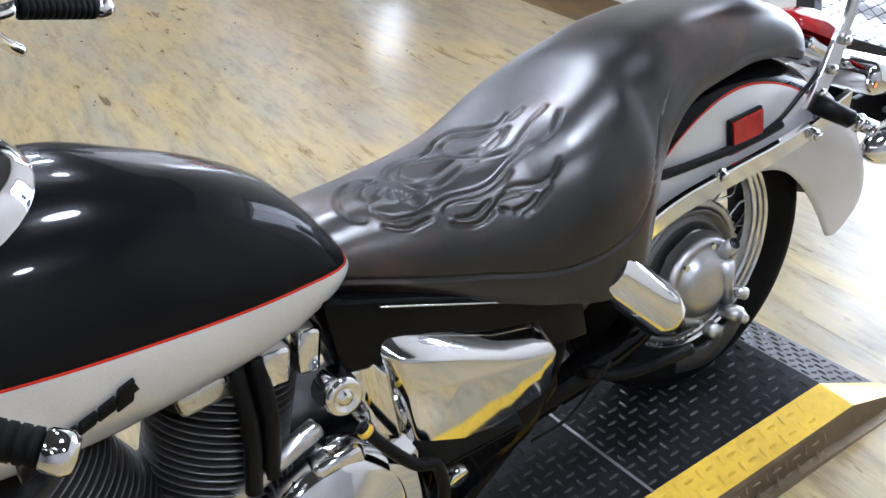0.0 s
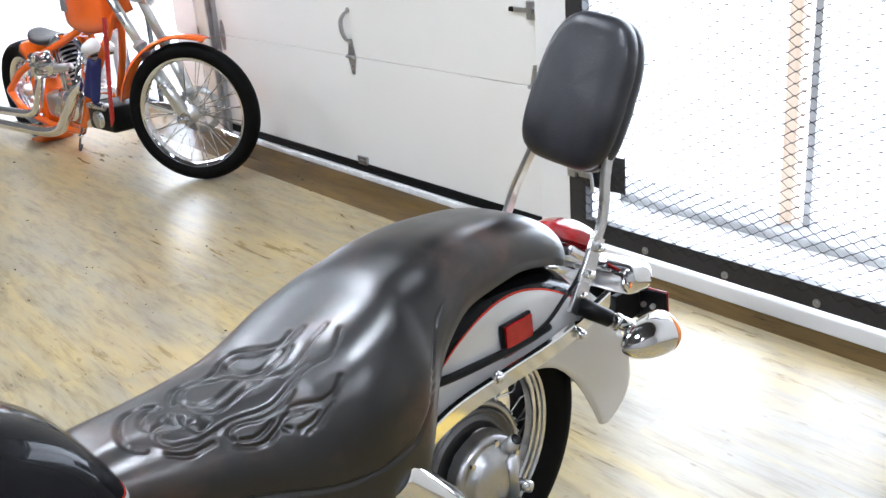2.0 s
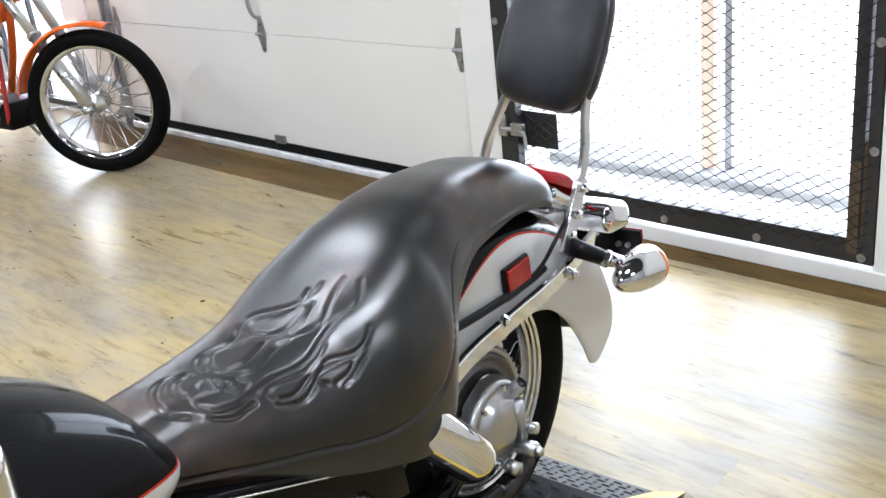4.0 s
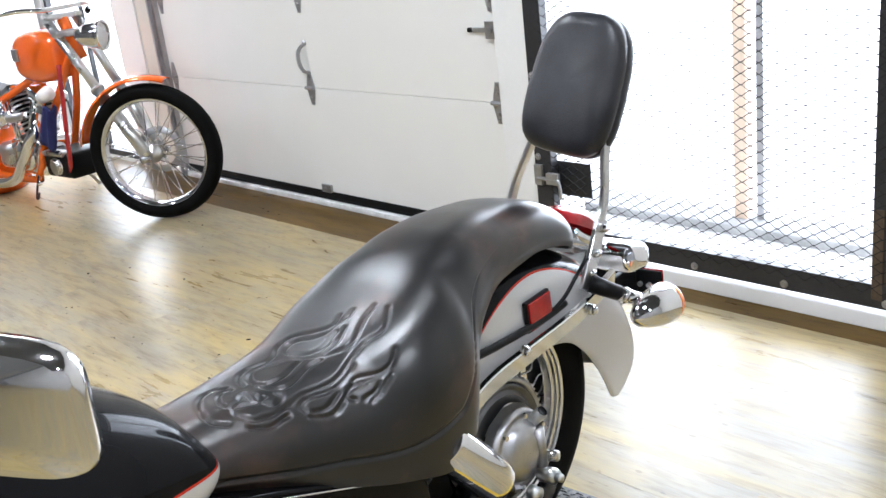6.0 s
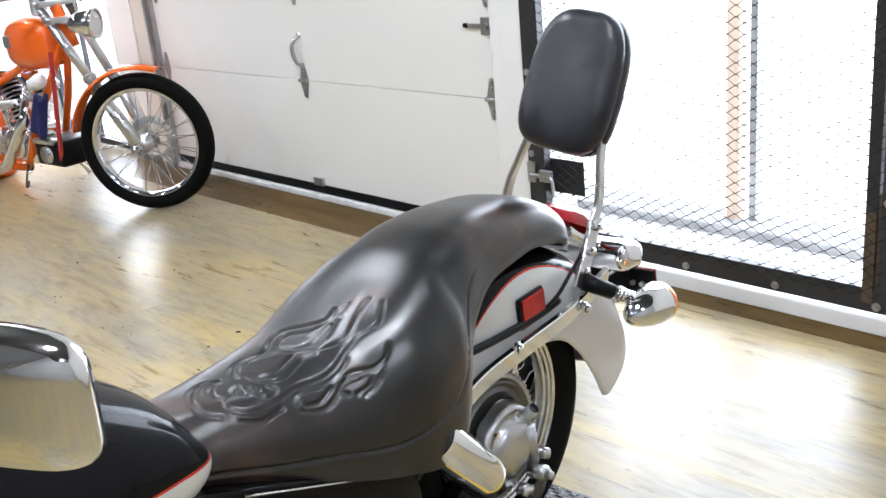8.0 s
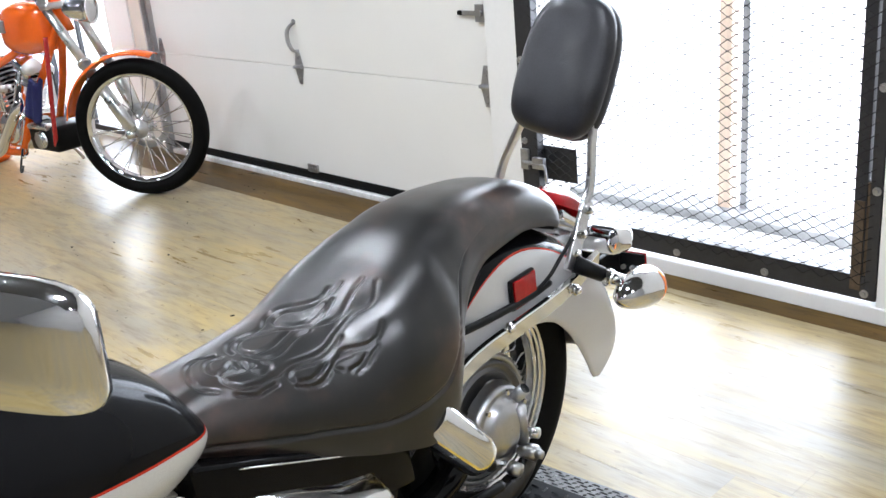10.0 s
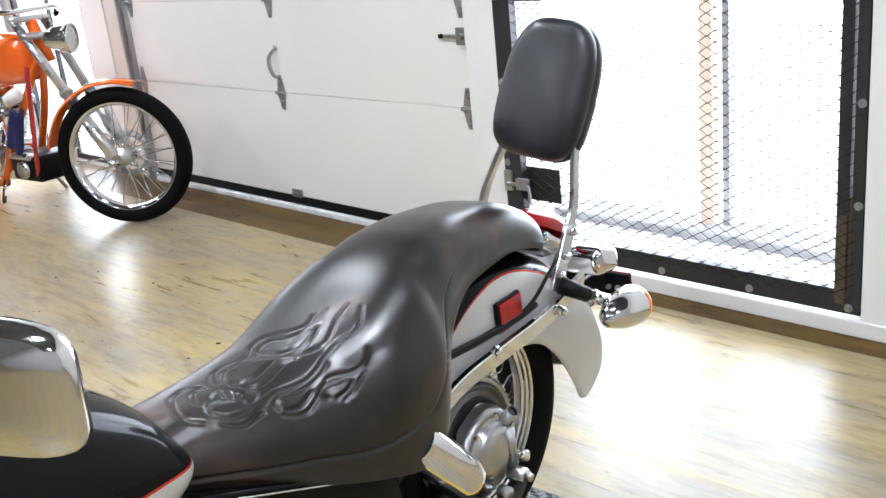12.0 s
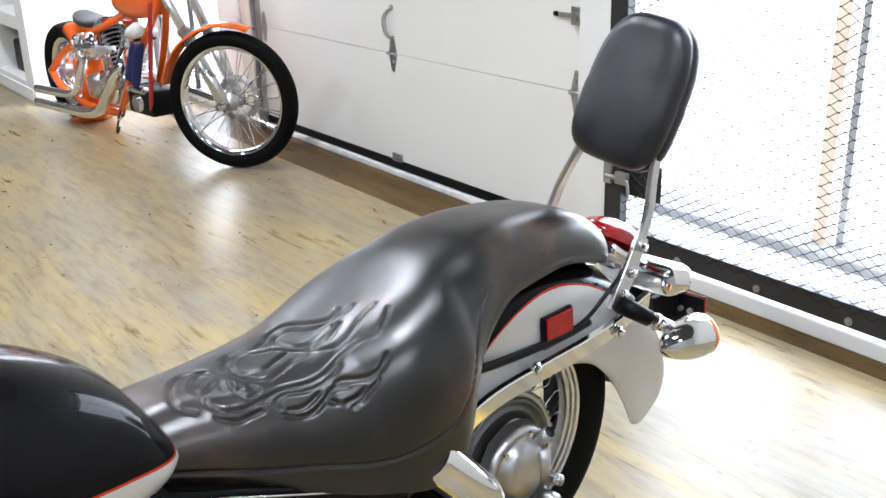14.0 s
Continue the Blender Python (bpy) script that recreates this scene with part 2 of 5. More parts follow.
FLOOR_MAT = plank_material("vinyl_plank", (0.410, 0.308, 0.132), (0.292, 0.252, 0.178), (0.50, 0.45, 0.38))
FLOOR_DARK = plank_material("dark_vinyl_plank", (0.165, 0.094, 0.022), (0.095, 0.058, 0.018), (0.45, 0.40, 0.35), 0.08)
UNDERLAY = surface("floor_underlay", (0.22, 0.18, 0.11), 0.8, 0, 0.2, 3, 60, 0.1)

structure("floor", boxed((X0, Y0, -0.2), (0.02, Y1, -0.004)), UNDERLAY, "streaky yellow and grey vinyl plank floor", "floor")

# walls with their openings
DOOR_Y, GATE_Y, WIN_Y = (-1.36, 1.44), (-2.97, -1.55), (2.04, 3.12)
TOP = 2.30
bm = bmesh.new()
for y0, y1 in ((Y0, GATE_Y[0]), (GATE_Y[1], DOOR_Y[0]), (1.73, WIN_Y[0]), (WIN_Y[1], Y1)):
    box(bm, (0, y0, 0), (0.22, y1, H))
box(bm, (-0.050, Y0, 0.05), (0, -2.997, H))
for y0, y1 in (GATE_Y, WIN_Y):
    box(bm, (0, y0, TOP), (0.22, y1, H))
box(bm, (0, DOOR_Y[0], TOP), (0.22, 1.73, H))
structure("wall_east", bm, WALL_WHITE, "white painted wall with a garage door and openings", "wall")
structure("wall_east_panel", boxed((0.012, DOOR_Y[1], 0), (0.2, 1.73, TOP)), WALL_BEIGE, "beige panel beside the garage door track", "wall")
structure("trim", boxed((-0.045, -1.524, 0), (-0.0005, DOOR_Y[0], 2.6), 0.003), WALL_WHITE, "white painted jamb board between garage door and gate", "trim")
bm = bmesh.new()
box(bm, (-0.060, GATE_Y[0] - 3.2, 0), (0, GATE_Y[1] + 0.01, 0.055), 0.004)
structure("sill", bm, WALL_WHITE, "white painted sill along the foot of the gate", "sill")
structure("wall_north", boxed((X0, Y1, 0), (0.22, Y1 + 0.2, H)), WALL_GREY, "plain grey painted wall", "wall")
structure("wall_south", boxed((X0, Y0 - 0.2, 0), (0.22, Y0, H)), WALL_PALE, "plain pale grey painted wall", "wall")
structure("wall_west", boxed((X0 - 0.2, Y0, 0), (X0, Y1, H)), WALL_GREY, "plain grey painted wall", "wall")
structure("ceiling", boxed((X0 - 0.2, Y0 - 0.2, H), (0.22, Y1 + 0.2, H + 0.15)), CEIL_GREY, "dark grey painted ceiling", "ceiling")

# lamps of the ceiling
mat, nt, b = nodes_of("lamp_glow")
b.inputs["Emission Color"].default_value = (0.88, 0.955, 1.0, 1)
b.inputs["Emission Strength"].default_value = 200.0
LAMP_GLOW = mat


def ceiling_lamp(x, y):
    th = empty("ceiling_lamp", pose(x, y, H), "round white ceiling lamp with a glowing glass", "ceiling lamp", "ceiling lamps")
    part("housing", turned_bm([(0.001, 0), (0.17, 0), (0.17, -0.05), (0.15, -0.055)], (0, 0, 0), (0, 0, 1), 32), WALL_WHITE, th)
    part("diffuser", turned_bm([(0.15, -0.05), (0.13, -0.075), (0.07, -0.088), (0.0005, -0.09)], (0, 0, 0), (0, 0, 1), 32), LAMP_GLOW, th, "glowing glass")
    return th


for x in (-4.2, -1.75):
    for y in (-5.8, -3.45, -1.15, 1.2, 3.6):
        ceiling_lamp(x, y)

# outside
structure("ground", boxed((0.22, -60, -0.3), (80, 60, -0.03)), CONCRETE, "pale concrete yard outside", "ground")
# a wall that glows by itself, added for the daylit distance
mat, nt, b = nodes_of("glowing_distance")
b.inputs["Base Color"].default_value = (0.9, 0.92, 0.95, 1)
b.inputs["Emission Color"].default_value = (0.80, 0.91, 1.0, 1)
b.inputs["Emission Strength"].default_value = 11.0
structure("backdrop", boxed((7.0, -30, -0.03), (7.1, 30, 9)), mat, "pale, glowing backdrop outside", "backdrop")

# ---- garage door ----
THRESHOLD = surface("scuffed_white_paint", (0.80, 0.79, 0.78), 0.5, 0, 0.3, 9, 60, 0.3)
door = empty("garage_door", pose(0, 0, 0), "closed white sectional steel garage door with galvanised hinges", "garage door")
JOINTS = [0.075, 0.625, 1.090, 1.555, 2.02, 2.36]
for k, (z0, z1) in enumerate(zip(JOINTS, JOINTS[1:])):
    bm = boxed((0.0, DOOR_Y[0] + 0.012, z0 + 0.001), (0.045, DOOR_Y[1] - 0.012, z1 - 0.001), 0.0025)
    part("panel", bm, DOOR_WHITE, door, smooth=False)
# unseen dark sheet, added to stop daylight leaking through the panel joints
part("backing", boxed((0.047, DOOR_Y[0], 0.0), (0.06, DOOR_Y[1], 2.36)), RUBBER_SEAL, door, smooth=False)
part("seal", boxed((-0.006, DOOR_Y[0], 0.03), (0.04, DOOR_Y[1], 0.077), 0.006), RUBBER_SEAL, door, "black rubber bottom seal")
part("threshold_strip", boxed((-0.026, DOOR_Y[0], -0.0022), (0.04, DOOR_Y[1], 0.028), 0.004), THRESHOLD, door, "scuffed white threshold strip")


def hinge(y, z):
    bm = bmesh.new()
    for s in (1, -1):
        v = [bm.verts.new((-0.004, a, b)) for a, b in ((-0.034, 0), (0.034, 0), (0.012, s * 0.088), (-0.012, s * 0.088))]
        w = [bm.verts.new((-0.0005, q.co.y, q.co.z)) for q in v]
        bm.faces.new(v if s < 0 else v[::-1])
        for k in range(4):
            bm.faces.new((v[k], v[(k + 1) % 4], w[(k + 1) % 4], w[k]))
    cyl(bm, (-0.012, -0.032, 0), (-0.012, 0.032, 0), 0.009, seg=12)
    for s in (1, -1):
        cyl(bm, (-0.004, 0, s * 0.045), (-0.011, 0, s * 0.045), 0.007, seg=6)
        cyl(bm, (-0.004, 0, s * 0.072), (-0.010, 0, s * 0.072), 0.005, seg=6)
    bmesh.ops.recalc_face_normals(bm, faces=bm.faces)
    ob = part("hinge", bm, GALV, door, "galvanised diamond-shaped hinge", smooth=False)
    ob.location = (0, y, z)


for z in JOINTS[1:-1]:
    for y in (DOOR_Y[0] + 0.05, 0.0, DOOR_Y[1] - 0.06):
        hinge(y, z)
bm = bmesh.new()
tube(bm, [(-0.003, 0, 0.70), (-0.028, 0.006, 0.717), (-0.036, 0.02, 0.755), (-0.034, 0.022, 0.805), (-0.02, 0.008, 0.835), (-0.003, 0, 0.846)], lambda t: 0.006 + 0.005 * math.sin(math.pi * t), 10)
for z in (0.69, 0.852):
    cyl(bm, (0, 0, z), (-0.006, 0, z), 0.014, seg=16)
part("lift_handle", bm, GALV, door, "bent steel pull handle")
bm = bmesh.new()
box(bm, (-0.02, -1.355, 0.893), (0, -1.285, 0.965), 0.0022)
box(bm, (-0.014, -1.29, 0.918), (-0.006, -1.205, 0.938), 0.0022)
cyl(bm, (-0.02, -1.32, 0.93), (-0.032, -1.32, 0.93), 0.012, seg=12)
part("slide_lock", bm, GALV, door, "galvanised slide bolt lock", smooth=False)
part("lock_knob", boxed((-0.02, -1.207, 0.918), (-0.004, -1.18, 0.938), 0.006), BLACK_SATIN, door)
bm = boxed((-0.014, -0.052, 0.072), (0, 0.028, 0.115), 0.002)
for y in (-0.036, -0.012, 0.012):
    cyl(bm, (-0.013, y, 0.094), (-0.018, y, 0.094), 0.006, seg=8)
part("bottom_bracket", bm, GALV, door, smooth=False)
for y, s in ((DOOR_Y[1], 1), (DOOR_Y[0], -1)):
    bm = bmesh.new()
    if s > 0:
        box(bm, (-0.03, y - 0.018, 0), (0.045, y + 0.012, 2.3), 0.004)
        box(bm, (-0.05, y + 0.012, 0), (-0.004, y + 0.032, 2.3), 0.0022)
    else:
        box(bm, (-0.012, y - 0.004, 0.0), (0.045, y + 0.01, 2.3), 0.0022)
    part("track", bm, GALV if s > 0 else WALL_WHITE, door, smooth=False)
bm = boxed((-0.02, DOOR_Y[0] + 0.004, 0.02), (-0.012, DOOR_Y[0] + 0.024, 0.24), 0.002)
part("track_end", bm, GALV, door, smooth=False)

MESH_BLACK = surface("mesh_black", (0.02, 0.02, 0.021), 0.7, 0, 0.3, 8, 60, 0.1, spec=0.2)
# ---- steel gate with expanded metal ----
gate = empty("steel_gate", pose(-0.05, 0, 0), "dark steel gate with expanded metal mesh and bolts", "gate")
GL, GR, GB, GT = -1.527, -2.992, 0.070, 2.28
for nm, lo, hi in (("stile", (0.0, GL - 0.085, GB), (0.04, GL, GT)), ("stile", (0.0, GR, GB), (0.04, GR + 0.036, GT)), ("stile", (0.004, GR + 0.047, GB + 0.04), (0.04, GR + 0.087, GT - 0.04)), ("bottom_rail", (0.0, GR + 0.036, GB), (0.04, GL - 0.085, GB + 0.08)), ("top_rail", (0.0, GR + 0.036, GT - 0.08), (0.04, GL - 0.085, GT))):
    part(nm, boxed(lo, hi, 0.0022), STEEL_DARK, gate, smooth=False)
MY0, MY1, MZ0, MZ1 = GR + 0.020, GL - 0.055, GB + 0.058, GT - 0.05
# diamonds of the expanded metal: bent strands between staggered bonds
bm = bmesh.new()
DY, DZ = 0.064, 0.0185
rows, cols = int((MZ1 - MZ0) / DZ), int((MY1 - MY0) / DY)
STEPS = ((0.0, 0.5, 0.0038), (0.07, 0.5, 0.0038), (0.43, -0.5, 0.0038), (0.5, -0.5, 0.0038), (0.57, -0.5, 0.0038), (0.93, 0.5, 0.0038))
for k in range(rows):
    off = 0.5 * DY if k % 2 else 0.0
    z = MZ0 + k * DZ
    top, bot = [], []
    for j in range(cols):
        for ph, up, th in STEPS:
            y = MY0 + off + (j + ph) * DY
            top.append(bm.verts.new((-0.0045, y, z + DZ * up * 0.88 + th / 4)))
            bot.append(bm.verts.new((-0.0025, y, z + DZ * up * 0.88 - th / 4)))
    for j in range(len(top) - 1):
        bm.faces.new((top[j], top[j + 1], bot[j + 1], bot[j]))
mesh_ob = part("expanded_mesh", bm, MESH_BLACK, gate, "black expanded metal mesh", smooth=False)
so = mesh_ob.modifiers.new("thickness", "SOLIDIFY")
so.thickness = 0.0018


def gate_bolt(y, z):
    bm = bmesh.new()
    cyl(bm, (0.001, 0, 0), (-0.004, 0, 0), 0.014, seg=16)
    cyl(bm, (-0.004, 0, 0), (-0.011, 0, 0), 0.009, 0.008, seg=6)
    ob = part("bolt", bm, GALV, gate, "galvanised hexagon bolt", smooth=False)
    ob.location = (0, y, z)


for y in (-1.91, -2.262, -2.612, -2.957):
    gate_bolt(y, 0.092)
for z in (0.438, 0.76, 1.085, 1.41, 1.74):
    gate_bolt(GR + 0.015, z)
for z in (0.432, 0.76, 1.09, 1.42):
    gate_bolt(GL - 0.02, z)
RUST = surface("rusty_steel", (0.085, 0.058, 0.036), 0.6, 0.2, 0.4, 12, 80, 0.3)
part("filler_strip", boxed((0.006, GR + 0.0362, GB + 0.04), (0.03, GR + 0.0468, 0.46), 0.001), RUST, gate, "rusty steel strip between the stiles", smooth=False)
part("hinge_bar", boxed((-0.002, GR + 0.050, GB + 0.03), (0.0035, GR + 0.084, 0.40), 0.001), RUST, gate, "rust brown lower hinge bar", smooth=False)
part("latch_plate", boxed((0.043, -1.775, 0.27), (0.047, -1.575, 0.41), 0.001), STEEL_DARK, gate, "dark backing plate behind the latch", smooth=False)
part("latch_plate", boxed((0.043, -1.775, 1.065), (0.047, -1.575, 1.205), 0.001), STEEL_DARK, gate, "dark backing plate behind the mesh", smooth=False)
bm = bmesh.new()
box(bm, (-0.014, -1.570, 0.315), (0.0, -1.530, 0.40), 0.0022)
cyl(bm, (-0.012, -1.545, 0.345), (-0.012, -1.655, 0.345), 0.009, seg=12)
box(bm, (-0.02, -1.655, 0.325), (0.0, -1.595, 0.372), 0.0022)
tube(bm, [(-0.014, -1.645, 0.345), (-0.02, -1.661, 0.34), (-0.02, -1.667, 0.31), (-0.018, -1.667, 0.275)], 0.007, 10, 5)
part("latch", bm, GALV, gate, "galvanised slide latch with a bent handle", smooth=False)

# timber and steel posts in the yard
TIMBER = surface("timber_orange", (0.74, 0.57, 0.44), 0.7, 0, 0.15, 5, 60, 0.2, stretch=(6, 6, 0.6))
tagged(part("timber_post", boxed((0.70, -2.04, -0.04), (0.76, -1.98, 2.9), 0.004), TIMBER, None, "", False), "orange-brown timber post standing in the yard", "post")
tagged(part("steel_post", boxed((0.72, -2.109, -0.04), (0.75, -2.076, 2.9), 0.0022), GALV, None, "", False), "thin galvanised steel post beside a timber post", "post")
# the kerb's shadow is put into its colour, darker than the yard
tagged(part("kerb", boxed((0.60, -6.0, -0.035), (0.82, -0.2, 0.012), 0.01), surface("kerb_shaded_concrete", (0.38, 0.38, 0.38), 0.85, 0, 0.25, 4, 40, 0.3), None, "", False), "low concrete kerb in the yard, its shadow in the grey", "kerb", kind="structure")

# glazed side door behind the orange motorcycle
gd = empty("window_1", pose(0.02, 0, 0), "glazed side door with slim dark frames", "window", kind="structure")
for lo, hi in (((0, 2.04, 0.02), (0.04, 2.085, 2.2)), ((0, 3.08, 0.02), (0.04, 3.12, 2.2)), ((0, 2.085, 2.15), (0.04, 3.08, 2.2)), ((0, 2.085, 0.02), (0.04, 3.08, 0.06)), ((0.005, 2.56, 0.06), (0.035, 2.585, 2.15))):
    part("window_frame", boxed(lo, hi, 0.0022), STEEL_DARK, gd, smooth=False)
mat, nt, b = nodes_of("clear_glass")
b.inputs["Transmission Weight"].default_value = 1.0
b.inputs["Roughness"].default_value = 0.0
b.inputs["IOR"].default_value = 1.1
GLASS = mat
ob = part("pane", boxed((0.018, 2.085, 0.06), (0.022, 3.08, 2.15)), GLASS, gd, "clear glass", smooth=False)
ob.visible_shadow = False

# white cabinet with open bays
cab = empty("cabinet", pose(-0.93, 3.16, 0), "white built-in cabinet with open bays", "cabinet")
for lo, hi in (((0, 0, 0), (0.9, 0.20, 2.3)), ((0, 0.20, 0), (0.9, 1.0, 0.14)), ((0, 0.20, 0.50), (0.9, 1.0, 0.60)), ((0, 0.20, 1.05), (0.9, 1.0, 1.12)), ((0, 1.0, 0), (0.9, 1.12, 2.3)), ((0.82, 0.20, 0.14), (0.9, 1.0, 2.3)), ((0, 0.2, 2.2), (0.82, 1.0, 2.3))):
    part("panel", boxed(lo, hi, 0.004), WALL_WHITE, cab, smooth=False)
part("kick_board", boxed((-0.012, 0.01, 0.02), (-0.001, 1.1, 0.10), 0.002), WALL_WHITE, cab, smooth=False)
bm = boxed((0.08, 0.24, 0.142), (0.5, 0.72, 0.38), 0.02)
box(bm, (0.06, 0.40, 0.30), (0.10, 0.56, 0.34), 0.008)
tagged(part("tool_case", bm, BLACK_SATIN, None, "", False), "black plastic case standing in the open cabinet", "case").matrix_world = pose(-0.93, 3.16, 0)


# ---- the cruiser motorcycle; u runs to its tail, v to its right, z up ----
BIKE = pose(-1.639, -2.803, 0.002, -1.63, -1.78, 6.4)
AX = 0.405
bike = empty("motorcycle", BIKE, "black and silver cruiser motorcycle with tooled leather seat, on ramp", "motorcycle")

# leather
mat, nt, b = nodes_of("seat_leather")
LEATHER = mat
c = coords(nt)
vor = node(nt, "ShaderNodeTexVoronoi", Scale=380.0)
big = node(nt, "ShaderNodeTexNoise", Scale=6.0, Detail=5.0)
mid = node(nt, "ShaderNodeTexNoise", Scale=30.0, Detail=4.0)
for n in (vor, big, mid):
    nt.links.new(c, n.inputs[0])
f = math_node(nt, "ADD", math_node(nt, "MULTIPLY", big.outputs[0], 0.75), math_node(nt, "MULTIPLY", mid.outputs[0], 0.25))
nt.links.new(ramp(nt, f, [(0.34, (0.003, 0.003, 0.003)), (0.49, (0.005, 0.0045, 0.0042)), (0.59, (0.028, 0.016, 0.012)), (0.72, (0.080, 0.040, 0.027))]), b.inputs["Base Color"])
nt.links.new(math_node(nt, "MULTIPLY_ADD", mid.outputs[0], 0.10, 0.27), b.inputs["Roughness"])
b.inputs["Specular IOR Level"].default_value = 0.75
bumped(nt, b, vor.outputs["Distance"], 0.10, 0.0006)
VINYL = surface("black_vinyl", (0.014, 0.014, 0.018), 0.38, 0, 0.6, 12, 300, 0.35, rough_vary=0.3)

TOP_Z = [(-0.765, 0.768), (-0.70, 0.770), (-0.60, 0.768), (-0.50, 0.776), (-0.40, 0.798), (-0.30, 0.828), (-0.20, 0.853), (-0.12, 0.863), (-0.06, 0.863), (0.06, 0.852), (0.14, 0.834), (0.21, 0.803), (0.258, 0.760), (0.284, 0.705)]
HALF = [(-0.765, 0.10), (-0.68, 0.117), (-0.56, 0.146), (-0.44, 0.180), (-0.34, 0.197), (-0.26, 0.190), (-0.18, 0.158), (-0.08, 0.133), (0.06, 0.122), (0.16, 0.113), (0.235, 0.098), (0.284, 0.05)]
LOW_Z = [(-0.765, 0.685), (-0.64, 0.625), (-0.52, 0.565), (-0.42, 0.525), (-0.33, 0.50), (-0.27, 0.515), (-0.225, 0.575), (-0.19, 0.64), (-0.14, 0.70), (-0.05, 0.742), (0.06, 0.748), (0.17, 0.725), (0.25, 0.69), (0.284, 0.67)]
DISH = [(-0.765, 0.0), (-0.6, 0.006), (-0.45, 0.014), (-0.33, 0.014), (-0.2, 0.006), (-0.05, 0.0), (0.284, 0.0)]
SEAM = [(-0.765, 0.70), (-0.557, 0.63), (-0.397, 0.592), (-0.30, 0.60), (-0.25, 0.64), (-0.215, 0.705), (-0.175, 0.765), (-0.11, 0.805), (-0.02, 0.815), (0.06, 0.79), (0.12, 0.77)]


def seat_profile(u, ss):
    """Points over the seat at one station; s from -1 (left lower edge) over 0 (middle) to 1."""
    top, w, low, dish = curve_at(TOP_Z, u), curve_at(HALF, u), curve_at(LOW_Z, u), curve_at(DISH, u)
    out = []
    for s in ss:
        a, sg = abs(s), (1 if s >= 0 else -1)
        # a flat cushion with a tight shoulder behind, rounder towards the tank
        share = min(1.0, max(0.0, 0.5 + 2.5 * s))
        firm = max(share, min(1.0, max(0.0, (u + 0.66) / 0.3)) * 0.7)
        deep = min(0.205 - 0.035 * firm, (top - low) * (0.74 - 0.06 * firm))
        power = 2.25 + 1.15 * firm
        if a < 0.62:
            q = a / 0.62
            v = w * math.sin(q * math.pi / 2) ** 0.92
            z = top - dish * (1 - q**2) - (1 - math.sqrt(max(0.0, 1 - math.sin(q * math.pi / 2) ** power))) * deep
        else:
            q = (a - 0.62) / 0.38
            z = top - deep + (low - top + deep) * q
            v = w * (1 - 0.10 * max(0, q - 0.35) ** 1.5)
        out.append((u, sg * v, z))
    return out


us = np.r_[np.linspace(-0.765, -0.725, 8)[:-1], np.linspace(-0.725, -0.29, 230)[:-1], np.linspace(-0.29, 0.284, 80)]
ss = np.r_[np.linspace(-1, -0.64, 40)[:-1], np.linspace(-0.64, 0.5, 220)[:-1], np.linspace(0.5, 1, 40)]
grid = np.array([seat_profile(u, ss) for u in us])
# tooled flames: grooves with raised lips along smooth strokes
STROKES = []


def tooled_stroke(*points):
    STROKES.append(points)


tooled_stroke((-0.621, 0.012), (-0.633, 0.022), (-0.651, 0.025), (-0.672, 0.015), (-0.692, -0.011), (-0.702, -0.034), (-0.704, -0.052), (-0.698, -0.063), (-0.687, -0.072))
tooled_stroke((-0.621, -0.002), (-0.635, 0.002), (-0.650, -0.005), (-0.663, -0.026), (-0.663, -0.041))
tooled_stroke((-0.622, -0.031), (-0.636, -0.041), (-0.649, -0.044), (-0.658, -0.048))
tooled_stroke((-0.622, -0.064), (-0.641, -0.057), (-0.655, -0.053), (-0.663, -0.063), (-0.660, -0.074), (-0.649, -0.085), (-0.634, -0.089), (-0.617, -0.093), (-0.596, -0.093), (-0.575, -0.093))
tooled_stroke((-0.663, -0.089), (-0.647, -0.098), (-0.631, -0.103), (-0.617, -0.103), (-0.597, -0.104))
tooled_stroke((-0.632, -0.036), (-0.620, -0.032), (-0.625, -0.052))
tooled_stroke((-0.611, -0.046), (-0.614, -0.062), (-0.604, -0.062))
tooled_stroke((-0.612, -0.070), (-0.605, -0.081), (-0.590, -0.081), (-0.580, -0.075), (-0.583, -0.067))
tooled_stroke((-0.599, -0.007), (-0.593, 0.012), (-0.577, 0.031), (-0.557, 0.035), (-0.541, 0.030), (-0.522, 0.025), (-0.501, 0.030), (-0.483, 0.044), (-0.467, 0.049), (-0.452, 0.046), (-0.440, 0.032), (-0.428, 0.010), (-0.415, -0.010), (-0.399, -0.020), (-0.377, -0.015))
tooled_stroke((-0.586, -0.018), (-0.580, 0.003), (-0.563, 0.019), (-0.548, 0.020), (-0.531, 0.013), (-0.516, 0.003), (-0.501, -0.006), (-0.487, -0.030), (-0.471, -0.052), (-0.452, -0.071), (-0.433, -0.082), (-0.413, -0.082), (-0.391, -0.074), (-0.367, -0.066), (-0.336, -0.062))
tooled_stroke((-0.586, -0.015), (-0.578, -0.035), (-0.562, -0.041), (-0.542, -0.042), (-0.520, -0.036), (-0.496, -0.030))
tooled_stroke((-0.590, -0.030), (-0.584, -0.048), (-0.572, -0.062), (-0.557, -0.067), (-0.538, -0.065), (-0.516, -0.059), (-0.496, -0.056), (-0.479, -0.061))
tooled_stroke((-0.488, 0.011), (-0.483, 0.022), (-0.471, 0.027), (-0.457, 0.024), (-0.448, 0.012), (-0.440, -0.006), (-0.424, -0.021), (-0.407, -0.025), (-0.389, -0.028), (-0.375, -0.032), (-0.358, -0.030))
tooled_stroke((-0.488, 0.011), (-0.480, -0.022), (-0.464, -0.038), (-0.448, -0.043), (-0.432, -0.042), (-0.413, -0.040))
